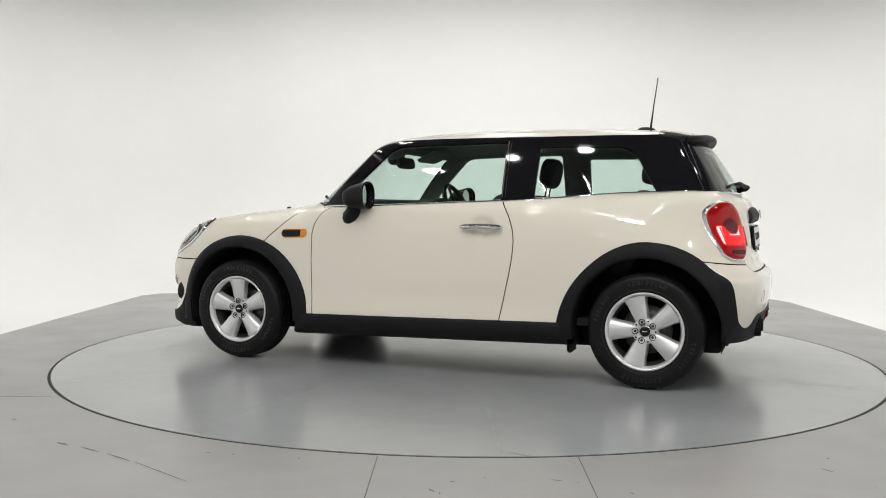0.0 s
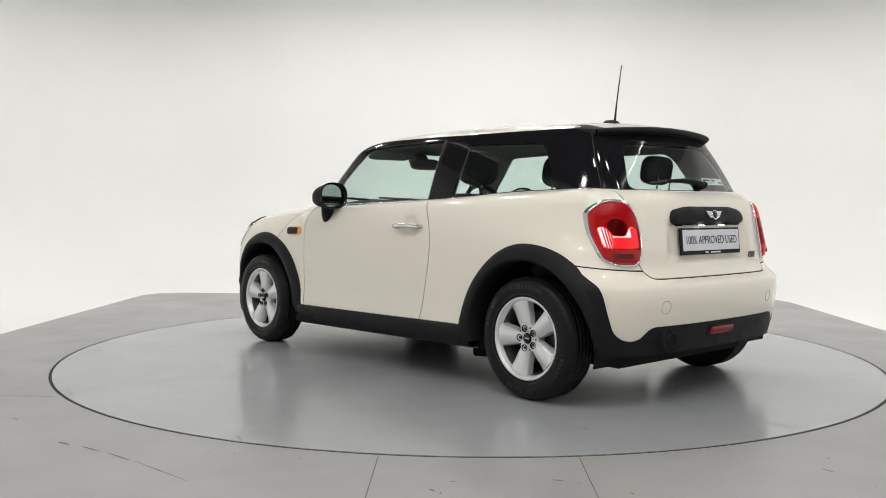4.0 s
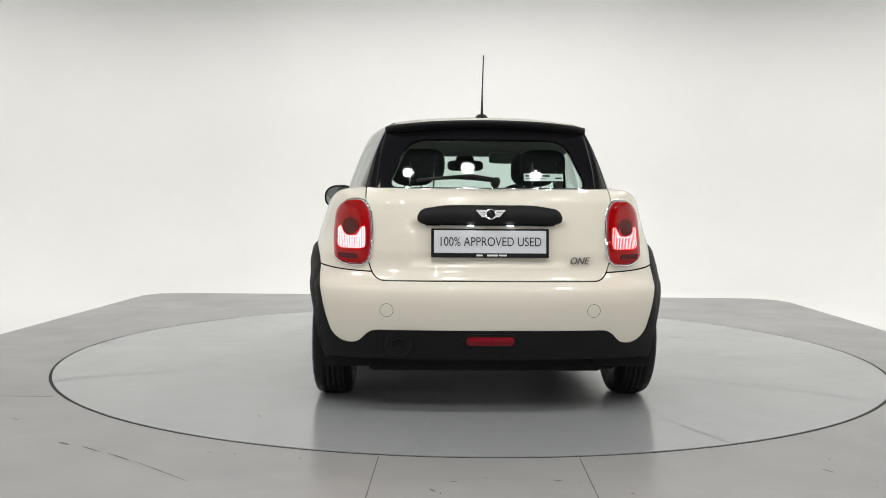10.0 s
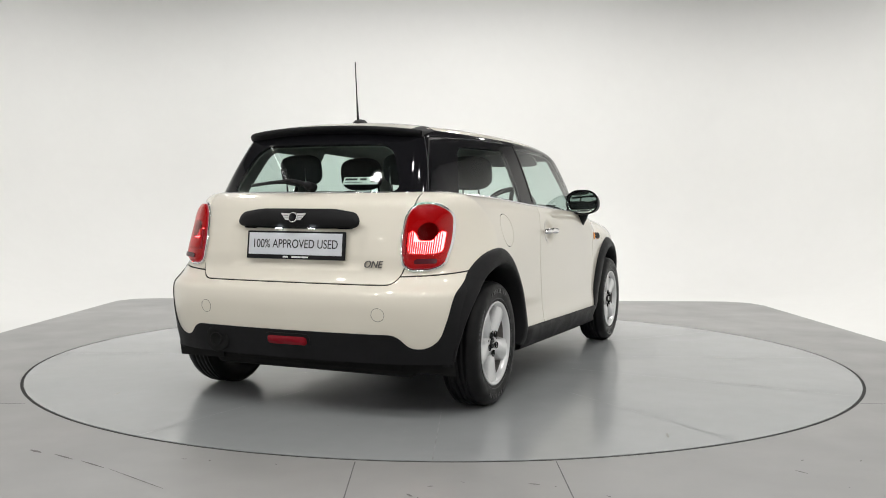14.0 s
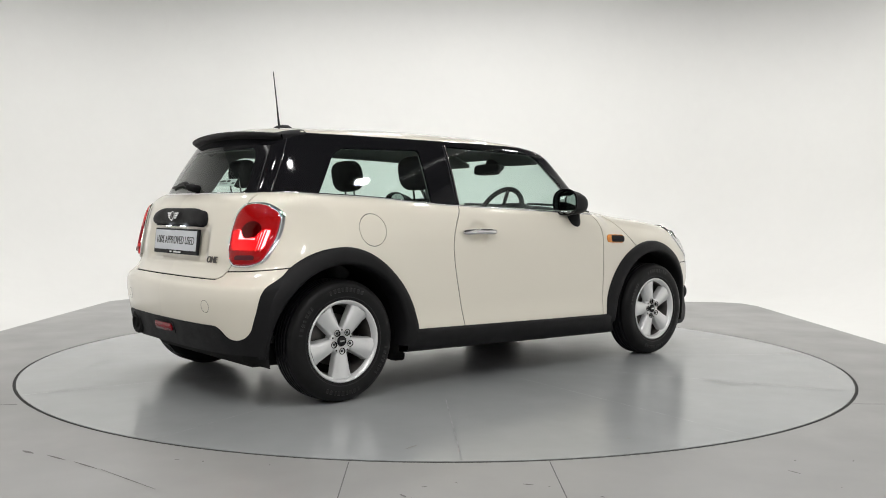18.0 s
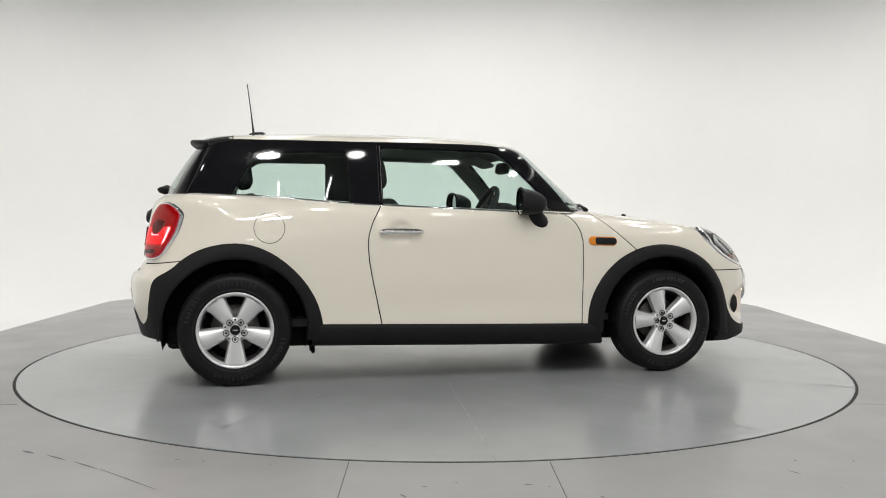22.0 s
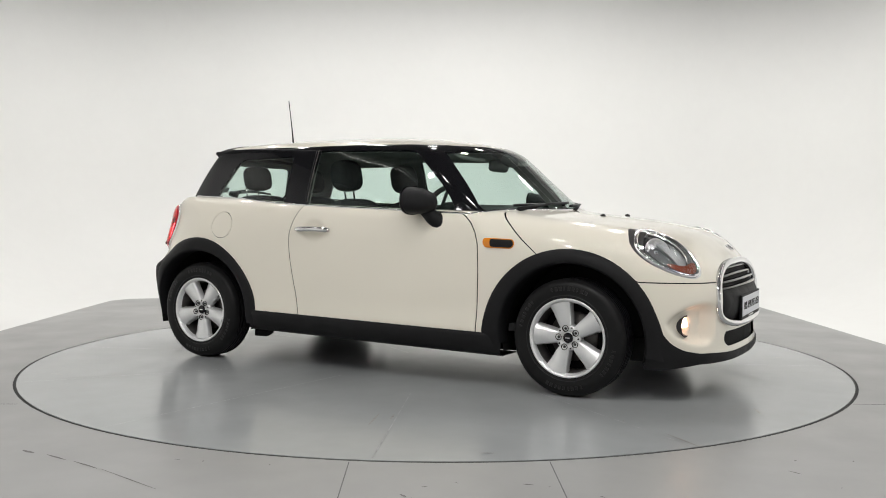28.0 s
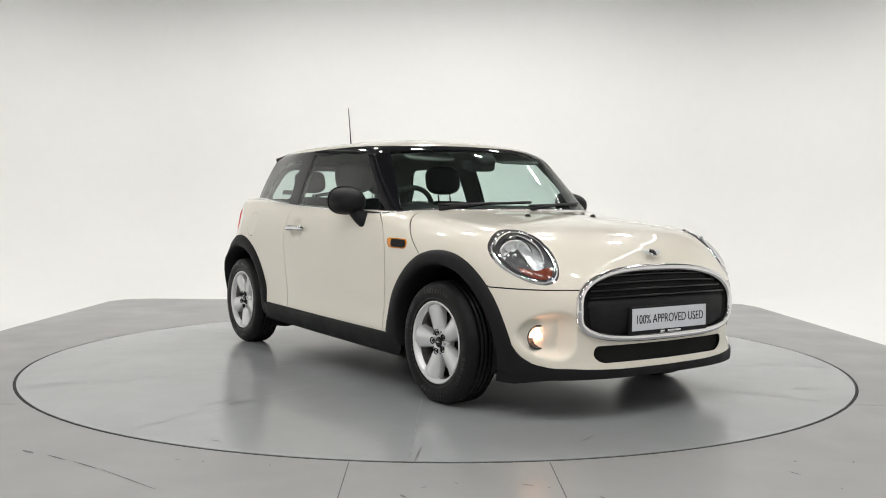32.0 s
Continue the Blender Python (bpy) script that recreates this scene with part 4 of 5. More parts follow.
def overlay(name, outline, axes, mat, label="", lift=0.004, dome=0.0, soft=0.02, region=None, parent=None, src=None, fn=body_field, flange=0.012):
    g = within(outline, axes)
    m = cut(src if src is not None else whole, both(g, region) if region else g)
    lf = lift
    if dome:
        d = -g(*xyz(m))
        lf = lift + dome * (1 - np.exp(-np.maximum(d, 0) / soft))
    return sheet(name, m, fn, mat, parent if parent is not None else car, label, lift=lf, flange=flange, domed=bool(dome))


def inset(outline, d):
    """Outline drawn inwards by about d."""
    n, out = len(outline), []
    cx, cz = sum(p[0] for p in outline) / n, sum(p[1] for p in outline) / n
    for i, p in enumerate(outline):
        a, b = outline[i - 1], outline[(i + 1) % n]
        tx, tz = b[0] - a[0], b[1] - a[1]
        l = math.hypot(tx, tz) or 1
        nx, nz = -tz / l, tx / l
        if nx * (cx - p[0]) + nz * (cz - p[1]) < 0:
            nx, nz = -nx, -nz
        out.append((p[0] + nx * d, p[1] + nz * d))
    return out


def side_of(sgn, more):
    return both(lambda x, y, z: -sgn * y, more)


def ring_tube(name, outline, axes, radius, mat, sgn=1, label="", rear=False, lift=0.0, parent=None, flat=1.0):
    pts = []
    for u, v in outline:
        if axes == "yz":
            pts.append((surf_x(sgn * u, v, rear) + (-lift if rear else lift), sgn * u, v))
        else:
            pts.append((u, sgn * (surf_y(u, v) + lift), v))
    return tube(name, pts, radius, mat, parent if parent is not None else car, label, n=8, closed=True, flat=flat, ref=(1, 0, 0) if axes == "yz" else (0, 1, 0))


def wings(name, m, width, mat, parent):
    """A plain winged roundel, built flat in the local XZ plane, facing -Y."""
    e = new(name)
    e.parent = parent
    e.matrix_basis = m
    lathe("roundel", [(0.0, -0.006), (width * 0.13, -0.006), (width * 0.16, -0.003), (width * 0.165, 0.0)], M_BLACK_GLOSS, e, n=28)
    tube("roundel_ring", [(width * 0.165 * math.cos(a), -0.004, width * 0.165 * math.sin(a)) for a in np.linspace(0, 2 * math.pi, 28, endpoint=False)], width * 0.025, M_CHROME, e, n=6, closed=True, ref=(0, 1, 0))
    for s in (1, -1):
        for k in range(3):
            z0 = width * (0.10 - 0.085 * k)
            x1 = width * (0.5 - 0.075 * k)
            vs = [(s * width * 0.15, 0, z0 + width * 0.03), (s * x1, 0, z0 + width * 0.045), (s * (x1 - width * 0.05), 0, z0 - width * 0.03), (s * width * 0.15, 0, z0 - width * 0.03)]
            vs = vs + [(a, -0.004, c) for a, _, c in vs]
            raw("wing_bar", vs, [(0, 1, 2, 3), (4, 5, 6, 7), (0, 1, 5, 4), (1, 2, 6, 5), (2, 3, 7, 6), (3, 0, 4, 7)], mat, e, smooth=False)
    return e


def lettering(name, text, size, mat, parent, m, depth=0.0006, squeeze=1.0, shear=0.0):
    c = bpy.data.curves.new(name, "FONT")
    c.body, c.size, c.extrude, c.align_x, c.align_y, c.shear = text, size, depth, "CENTER", "CENTER", shear
    tmp = bpy.data.objects.new("lettering_tmp", c)
    scene.collection.objects.link(tmp)
    dg = bpy.context.evaluated_depsgraph_get()
    me = bpy.data.meshes.new_from_object(tmp.evaluated_get(dg))
    bpy.data.objects.remove(tmp)
    bpy.data.curves.remove(c)
    me.transform(Matrix.Diagonal((squeeze, 1, 1, 1)))
    me.materials.clear()
    me.materials.append(mat)
    ob = new(name, me)
    ob.parent = parent
    ob.matrix_basis = m
    return ob


FACING_REAR = Matrix(((0, 0, -1, 0), (-1, 0, 0, 0), (0, 1, 0, 0), (0, 0, 0, 1)))
FACING_FRONT = Matrix(((0, 0, 1, 0), (1, 0, 0, 0), (0, 1, 0, 0), (0, 0, 0, 1)))


def number_plate(m):
    p = new("number_plate")
    p.parent = car
    p.matrix_basis = m
    boxed("plate_holder", -0.268, 0.268, -0.066, 0.066, -0.014, 0.0, M_PLASTIC, p, "black plastic plate holder", bevel=0.004)
    boxed("plate", -0.255, 0.255, -0.046, 0.057, 0.0, 0.003, M_PLATE, p, "white plate with black serif lettering", bevel=0.001)
    lettering("lettering", "100% APPROVED USED", 0.058, M_INK, p, Matrix.Translation((0, 0.004, 0.0036)), squeeze=0.80)
    for k, w in enumerate((0.028, 0.05, 0.036)):
        x = (-0.062, -0.014, 0.04)[k]
        boxed("print_bar", x, x + w, -0.060, -0.052, 0.0, 0.0006, M_PAPER, p)
    return p


number_plate(Matrix.Translation((-1.754, 0.0, 0.783)) @ FACING_REAR @ pose(0, 0, 0, -6, 0, 0))
number_plate(Matrix.Translation((2.010, 0.0, 0.452)) @ FACING_FRONT @ pose(0, 0, 0, 0, 0, 0))

# tail of the car
TAIL = rounded([(0.726, 0.800), (0.715, 0.938), (0.662, 0.985), (0.574, 0.985), (0.537, 0.930), (0.526, 0.800), (0.541, 0.700), (0.573, 0.672), (0.662, 0.672), (0.715, 0.700)], 0.05, 4)
behind = lambda x, y, z: x + 1.3
for sgn in (1, -1):
    reg = side_of(sgn, behind)
    lamp = overlay("tail_lamp", TAIL, "ayz", M_CHROME, "red tail lamp in a chrome ring", 0.004, 0.008, 0.012, reg, flange=0.02)
    ring_tube("ring_bead", inset(TAIL, 0.007), "yz", 0.0070, M_CHROME, sgn, rear=True, lift=0.007, parent=lamp)
    overlay("lamp_bed", inset(TAIL, 0.012), "ayz", M_RED_BED, "red inner lamp bed", 0.013, 0.0, 0.02, reg, lamp, flange=0.008)
    overlay("lens", inset(TAIL, 0.013), "ayz", M_RED, "glossy clear red lens", 0.018, 0.016, 0.02, reg, lamp, flange=0.004)
    overlay("lit_reflector", rounded([(0.692, 0.762), (0.692, 0.852), (0.674, 0.852), (0.652, 0.808), (0.602, 0.808), (0.580, 0.852), (0.564, 0.852), (0.564, 0.762), (0.58, 0.752), (0.67, 0.752)], 0.012), "ayz", M_RED_LIT, "glowing pale lamp reflector", 0.0145, 0.0, 0.02, reg, lamp, flange=0.002)
    # added baffles, no part of the lamp: they block its glow from the side
    for k in range(17):
        fy = 0.562 + 0.0082 * k
        fz = [0.752 + (0.056 if 0.590 < fy < 0.665 else 0.100) * i / 6 for i in range(7)]
        vs = [(surf_x(fy, z, True) - lf, sgn * (fy + off), z) for off in (-0.0003, 0.0003) for z in fz for lf in (0.0150, 0.0315)]
        raw("added_baffle", vs, grid_faces(7, 2) + [(a + 14, b + 14, c + 14, d + 14) for a, b, c, d in grid_faces(7, 2)] + [(2 * i + 1, 2 * i + 3, 2 * i + 17, 2 * i + 15) for i in range(6)], M_RED_BAFFLE, lamp)
    overlay("lamp_eye", ellipse(0.628, 0.848, 0.037, 0.042), "ayz", M_RED_DARK, "dark round indicator", 0.026, 0.002, 0.02, reg, lamp, flange=0.012)
    overlay("reverse_lens", rounded([(0.675, 0.706), (0.675, 0.728), (0.590, 0.728), (0.590, 0.706)], 0.006), "ayz", M_RED_DARK, "", 0.0355, 0.0, 0.02, reg, lamp, flange=0.006)
    ring_tube("bumper_cap", ellipse(0.467, 0.482, 0.030, 0.030, 28), "yz", 0.0009, M_GAP, sgn, rear=True)
HANDLE = rounded([(-0.338, 0.884), (-0.318, 0.935), (-0.20, 0.954), (0.20, 0.954), (0.318, 0.935), (0.338, 0.884), (0.30, 0.866), (-0.30, 0.866)], 0.035)
bar = overlay("handle_bar", HANDLE, "yz", M_PLASTIC, "satin black tailgate handle bar", 0.004, 0.020, 0.02, behind)
overlay("handle_underside", rounded([(-0.295, 0.874), (0.295, 0.874), (0.30, 0.866), (-0.30, 0.866)], 0.004), "yz", M_BLACK_GLOSS, "", 0.012, 0.0, 0.02, behind, bar)
wings("wing_badge", Matrix.Translation((surf_x(0.0, 0.912, True) - 0.026, 0.0, 0.914)) @ pose(0, 0, 0, 0, 12, 0) @ Matrix.Rotation(radians(-90), 4, "Z"), 0.135, M_ALLOY, car)
for k in range(2):
    y = -0.09 if k else 0.09
    boxed("plate_lamp", -1.760, -1.744, y - 0.014, y + 0.014, 0.860, 0.864, M_PLATE_LIT, car, "lit number plate lamp")
lettering("model_lettering", "ONE", 0.046, M_STEEL, car, Matrix.Translation((surf_x(-0.405, 0.70, True) - 0.004, -0.407, 0.702)) @ FACING_REAR @ pose(0, 0, 0, -5, 7, 0), 0.003, 0.92, 0.28)
overlay("rear_fog_lamp", rounded([(-0.107, 0.326), (-0.107, 0.366), (0.107, 0.366), (0.107, 0.326)], 0.016), "yz", M_RED_PLAIN, "red rear fog lamp", 0.012, 0.008, 0.01, behind)
overlay("fog_lamp_bezel", rounded([(-0.124, 0.312), (-0.117, 0.378), (0.117, 0.378), (0.124, 0.312)], 0.02), "yz", M_PLASTIC, "", 0.008, 0.0, 0.01, behind)
# pipe and recess take the dark underbody colour to stand for shade
lathe("exhaust_pipe", [(0.030, 0.10), (0.033, 0.0), (0.029, -0.002), (0.026, 0.10), (0.0, 0.10)], M_DARK, car, "steel exhaust pipe, coloured dark for the shade in its recess", n=24).matrix_basis = pose(-1.812, 0.412, 0.322, 0, 0, -90)
lathe("exhaust_recess", [(0.0, 0.0), (0.05, 0.0), (0.060, -0.004), (0.066, 0.004), (0.066, 0.03)], M_DARK, car, n=28).matrix_basis = pose(-1.800, 0.412, 0.325, 0, 0, -90)
lathe("silencer", [(0.0, -0.34), (0.085, -0.33), (0.095, -0.30), (0.095, 0.30), (0.085, 0.33), (0.0, 0.34)], M_DARK, car, n=24).matrix_basis = pose(-1.55, 0.1, 0.275)

# nose of the car
sheet("grille_back", cut(whole, both(within(inset(GRILLE, -0.01), "yz"), ahead)), body_field, M_INK, car, lift=-0.045)
chrome_frame = cut(whole, both(within(inset(GRILLE, 0.008), "yz"), ahead))
frame_ob = sheet("grille_frame", cut(chrome_frame, outside(within(inset(GRILLE, 0.024), "yz"))), body_field, M_CHROME, car, "chrome grille surround", lift=0.002, flange=0.05)
POCKET[0] = 0.0
bead = [(surf_x(y, z) + 0.006, y, z) for y, z in inset(GRILLE, 0.013)]
POCKET[0] = 0.052
tube("frame_bead", bead, 0.0175, M_CHROME, frame_ob, "broad chrome bead", n=12, closed=True, ref=(1, 0, 0))
panel = rounded([(-0.470, 0.535), (-0.455, 0.420), (-0.350, 0.398), (0.350, 0.398), (0.455, 0.420), (0.470, 0.535), (0.455, 0.560), (-0.455, 0.560)], 0.03)
overlay("grille_panel", panel, "yz", M_PLASTIC, "satin black lower grille panel", -0.012, 0.018, 0.03, ahead, flange=0.03)
for z, w, lift in ((0.660, 0.335, -0.004), (0.628, 0.405, -0.001), (0.596, 0.445, 0.002), (0.566, 0.462, 0.004)):
    vs = []
    ys = np.linspace(-w, w, 33)
    for y in ys:
        zz = z - 0.012 * (abs(y) / 0.45) ** 2 * (1 if z > 0.6 else 0.4)
        x = surf_x(y, zz) + lift - 0.004
        for dx, dz in ((-0.03, 0.009), (-0.006, 0.0065), (0.0, 0.003), (0.0, -0.003), (-0.005, -0.0065), (-0.03, -0.009)):
            vs.append((x + dx, y, zz + dz))
    raw("grille_slat", vs, [f[::-1] for f in grid_faces(33, 6)], M_BLACK_GLOSS, car, "gloss black grille slat")
sheet("intake_back", cut(whole, both(within(inset(INTAKE, -0.01), "yz"), ahead)), body_field, M_INK, car, lift=-0.05)
for z in (0.283, 0.300, 0.317, 0.333):
    tube("intake_bar", [(surf_x(y, z) - 0.026, y, z) for y in np.linspace(-0.43, 0.43, 25)], 0.0035, M_PLASTIC, car, n=6)
wings("wing_badge", Matrix.Translation((1.892, 0.0, 0.757)) @ pose(0, 0, 0, 0, -48, 0) @ Matrix.Rotation(radians(90), 4, "Z"), 0.13, M_ALLOY, car)
for sgn in (1, -1):
    reg = side_of(sgn, ahead)
    bowl = overlay("headlamp", inset(HEADLAMP, -0.006), "ayz", M_LAMP_GREY, "round headlamp with a clear lens and chrome ring", -0.034, 0.0, 0.02, reg, flange=0.0)
    frame_m = cut(cut(whole, both(within(HEADLAMP, "ayz"), reg)), outside(within(inset(HEADLAMP, 0.022), "ayz")))
    sheet("chrome_ring", frame_m, body_field, M_CHROME, bowl, "chrome headlamp ring", lift=0.001, flange=0.03)
    ring_tube("ring_bead", inset(HEADLAMP, 0.0115), "yz", 0.0115, M_CHROME, sgn, lift=-0.005, parent=bowl)
    ring_tube("lens_seal", inset(HEADLAMP, 0.0225), "yz", 0.0024, M_INK, sgn, lift=0.0015, parent=bowl)
    overlay("clear_lens", inset(HEADLAMP, 0.0215), "ayz", M_CLEAR, "clear domed lens", 0.0015, 0.010, 0.03, reg, bowl, flange=0.0)
    overlay("side_reflector", rounded([(0.660, 0.680), (0.600, 0.690), (0.572, 0.760), (0.574, 0.820), (0.600, 0.850), (0.660, 0.800)], 0.03), "ayz", M_LAMP_SILVER, "", -0.020, 0.0, 0.02, reg, bowl)
    GREY = [(0.552, 0.690), (0.540, 0.760), (0.542, 0.825), (0.565, 0.862), (0.630, 0.866), (0.645, 0.852), (0.606, 0.842), (0.584, 0.808), (0.584, 0.765), (0.602, 0.715), (0.630, 0.690)]
    overlay("inner_bezel", rounded(GREY, 0.012), "ayz", M_LAMP_GREY, "mid grey inner bezel", -0.006, 0.0, 0.02, reg, bowl, flange=0.014)
    tube("bezel_edge", [(surf_x(u, v) - 0.006, sgn * u, v) for u, v in rounded([(0.640, 0.848), (0.606, 0.840), (0.586, 0.808), (0.586, 0.765), (0.604, 0.717), (0.628, 0.694)], 0.02)[6:-6]], 0.0028, M_REFLECTOR, bowl, n=6)
    overlay("amber_lens", rounded([(0.704, 0.700), (0.690, 0.666), (0.640, 0.640), (0.585, 0.652), (0.556, 0.704), (0.600, 0.700), (0.650, 0.684)], 0.012), "ayz", M_AMBER_DULL, "dull amber indicator strip", -0.003, 0.002, 0.02, reg, bowl, flange=0.014)
    seat = np.array([[surf_x(0.684, 0.772), sgn * 0.684, 0.772]])
    face = Vector(normals_of(body_field, seat)[0].tolist())
    aim_m = Matrix.Translation(Vector(seat[0].tolist()) - face * 0.050) @ (face + Vector((0.30, 0, -0.30))).to_track_quat("Y", "Z").to_matrix().to_4x4()
    r = lathe("reflector", [(0.0, -0.03), (0.02, -0.028), (0.046, -0.012), (0.062, 0.012), (0.071, 0.030), (0.075, 0.030), (0.076, 0.0)], M_REFLECTOR, bowl, "silver bowl reflector", n=36)
    r.matrix_basis = aim_m
    for k in range(12):
        a = radians(15 + 30 * k)
        rr, tw = (0.050, 26) if k % 2 else (0.040, -18)
        f = boxed("facet", -0.017, 0.017, -0.003, 0.004, -0.010, 0.010, M_REFLECTOR, bowl, bevel=0.002)
        f.matrix_basis = aim_m @ pose(rr * math.cos(a), -0.001 + 0.006 * (k % 2), rr * math.sin(a), 0, -math.degrees(a), 0) @ pose(0, 0, 0, 10 - 7 * (k % 4), 0, tw)
    b = lathe("bulb", [(0.0, 0.024), (0.010, 0.020), (0.014, 0.010), (0.013, -0.02)], M_CHROME, bowl, n=20)
    b.matrix_basis = aim_m
    lathe("bezel", [(0.074, 0.028), (0.077, 0.033), (0.080, 0.029), (0.080, 0.0)], M_INK, bowl, n=36).matrix_basis = aim_m
    # fog lamp in its pocket
    fx = surf_x(0.640, 0.383)
    fm = Matrix.Translation((fx + 0.004, sgn * 0.642, 0.383)) @ Vector((1.0, sgn * 0.20, 0.0)).to_track_quat("Y", "Z").to_matrix().to_4x4()
    fog = lathe("fog_lamp", [(0.034, -0.03), (0.053, 0.0), (0.056, 0.006), (0.053, 0.008), (0.049, 0.003), (0.030, -0.012), (0.0, -0.018)], M_INK, car, "lit round fog lamp", n=32)
    fog.matrix_basis = fm
    lathe("fog_lens", [(0.0, 0.020), (0.022, 0.018), (0.038, 0.013), (0.050, 0.004)], M_CLEAR, fog, n=32)
    vs = [(0, 0.010, 0)] + [(0.043 * math.cos(a), 0.001, 0.043 * math.sin(a)) for a in np.linspace(radians(0), radians(180), 18)]
    raw("lit_half", vs, [(0, i, i + 1) for i in range(1, 18)], M_LIT, fog, "glowing warm white upper half")
    lathe("bonnet_nozzle", [(0.0, 0.014), (0.010, 0.012), (0.015, 0.006), (0.017, 0.0)], M_PLASTIC, car, n=16, axis="z").matrix_basis = pose(1.235, sgn * 0.235, body_top(1.235, 0.235) - 0.001)
    # side of the car
    MARK = rounded([(0.764, 0.808), (0.933, 0.803), (0.944, 0.777), (0.928, 0.752), (0.773, 0.756), (0.757, 0.780)], 0.022)
    flank = side_of(sgn, lambda x, y, z: 0.5 - np.abs(y))
    mk = overlay("side_marker", MARK, "xz", M_AMBER, "amber side marker with a black insert", 0.003, 0.005, 0.008, flank)
    overlay("marker_insert", rounded([(0.800, 0.801), (0.931, 0.797), (0.939, 0.777), (0.926, 0.757), (0.803, 0.761)], 0.010), "xz", M_PLASTIC, "", 0.009, 0.003, 0.008, flank, mk)
    hp = []
    for i in range(13):
        q = i / 12
        hp.append((-0.474 + 0.246 * q, sgn * (surf_y(-0.474 + 0.246 * q, 0.790) + 0.006 + 0.020 * math.sin(math.pi * q) ** 0.6), 0.833 + 0.004 * math.sin(math.pi * q)))
    tube("door_handle", hp, [0.011, 0.0155] + [0.0165] * 9 + [0.0155, 0.011], M_CHROME, car, "chrome door handle", n=12)
    # mirror
    mir = new("door_mirror")
    mir.parent = car
    mir["label"] = "black plastic door mirror"
    mir.matrix_basis = pose(0.368, 0.858 if sgn > 0 else -0.842, 1.005, 0, 0, sgn * 7)
    nu, nv, vs = 28, 9, []
    for i in range(nu):
        a = 2 * math.pi * i / nu
        ca, sa = math.cos(a), math.sin(a)
        cy, cz = math.copysign(abs(ca) ** 0.80, ca) * 0.105, math.copysign(abs(sa) ** 0.80, sa) * 0.078
        if sa < 0:
            cz *= 0.94
        for j in range(nv):
            b = (math.pi / 2) * j / (nv - 1)
            vs.append((-0.034 + 0.150 * math.sin(b), cy * math.cos(b) ** 0.75, cz * math.cos(b) ** 0.75 - 0.012 * math.sin(b)))
    raw("shell", vs, grid_faces(nu, nv, closed_u=True), M_PLASTIC, mir, "grained black mirror shell")
    lip = [vs[i * nv] for i in range(nu)]
    tube("shell_rim", lip, 0.006, M_BLACK_GLOSS, mir, n=8, closed=True, ref=(1, 0, 0))
    raw("mirror_glass", [(-0.014, y * 0.95, z * 0.95) for _, y, z in lip] + [(-0.014, 0, 0)], [(i, (i + 1) % nu, nu) for i in range(nu)], M_MIRROR, mir, "mirror glass", smooth=False)
    tube("foot", [(0.112, -sgn * 0.100, -0.140), (0.100, -sgn * 0.085, -0.120), (0.072, -sgn * 0.045, -0.088), (0.048, -sgn * 0.015, -0.050)], [0.048, 0.052, 0.042, 0.036], M_PLASTIC, mir, n=14)

# roof edge: spoiler, aerial, wipers
def spoiler():
    ys = np.linspace(-0.490, 0.490, 41)
    front_w = surf_y(-1.26, 1.345, cabin_field) + 0.002
    top, lip = [], []
    secs = 7
    for y in ys:
        q = (y / 0.490) ** 2
        tip = -1.505 + 0.055 * q + 0.05 * q**6
        zc = lambda x: float(roof_top(x)) - 0.042 * (y / 0.6) ** 2 - 0.020 * (y / 0.6) ** 4 + 0.003
        for k in range(secs):
            x = -1.26 + (tip + 1.26) * k / (secs - 1)
            drop = 0.10 * max(0, abs(y) - 0.46)
            wide = (front_w + (0.490 - front_w) * k / (secs - 1)) / 0.490
            b = k / (secs - 1)
            z_lip = zc(x) - 0.006 * b**2 - drop
            z_roof = float(bisect(lambda m: cabin_field(np.array([x]), np.array([y * wide]), m), 1.1, 1.5, (1,))[0]) + 0.003
            top.append((x, y * wide, z_lip * b + max(z_roof, z_lip - 0.03) * (1 - b)))
        xt, zt = tip, zc(tip) - 0.006 - 0.10 * max(0, abs(y) - 0.46)
        lip += [(xt + 0.006, y, zt + 0.0005), (xt - 0.004, y, zt - 0.003), (xt - 0.008, y, zt - 0.009), (xt - 0.006, y, zt - 0.018), (xt + 0.008, y, zt - 0.027), (-1.42 + 0.05 * q, y * 0.985, zt - 0.052), (-1.36 + 0.04 * q, y * 0.97, zt - 0.075)]
    edge = 2
    sp = raw("spoiler", top[edge * secs:(41 - edge) * secs], [f[::-1] for f in grid_faces(41 - 2 * edge, secs)], M_PAINT, car, "cream white roof spoiler with a black edge")
    raw("spoiler_lip", lip, [f[::-1] for f in grid_faces(41, 7)], M_PLASTIC, sp, "satin black spoiler edge")
    for s, s2 in ((0, edge), (40, 40 - edge)):
        pts = [top[s * secs + k] for k in range(secs)]
        inn = [(p[0], p[1], p[2] + 0.0008) for p in top[s2 * secs:(s2 + 1) * secs]]
        low = [(p[0] + 0.006 * k / (secs - 1), p[1], p[2] - 0.030 - 0.012 * (1 - k / (secs - 1))) for k, p in enumerate(pts)]
        sh = [(p[0], p[1] * 1.004, p[2] - 0.006) for p in pts]
        raw("spoiler_end", inn + pts + sh + low, grid_faces(4, secs), M_PLASTIC, sp, "satin black spoiler cheek")
    boxed("brake_light", -1.456, -1.440, -0.10, 0.10, 1.302, 1.312, M_INK, sp, "unlit high brake light", bevel=0.003)


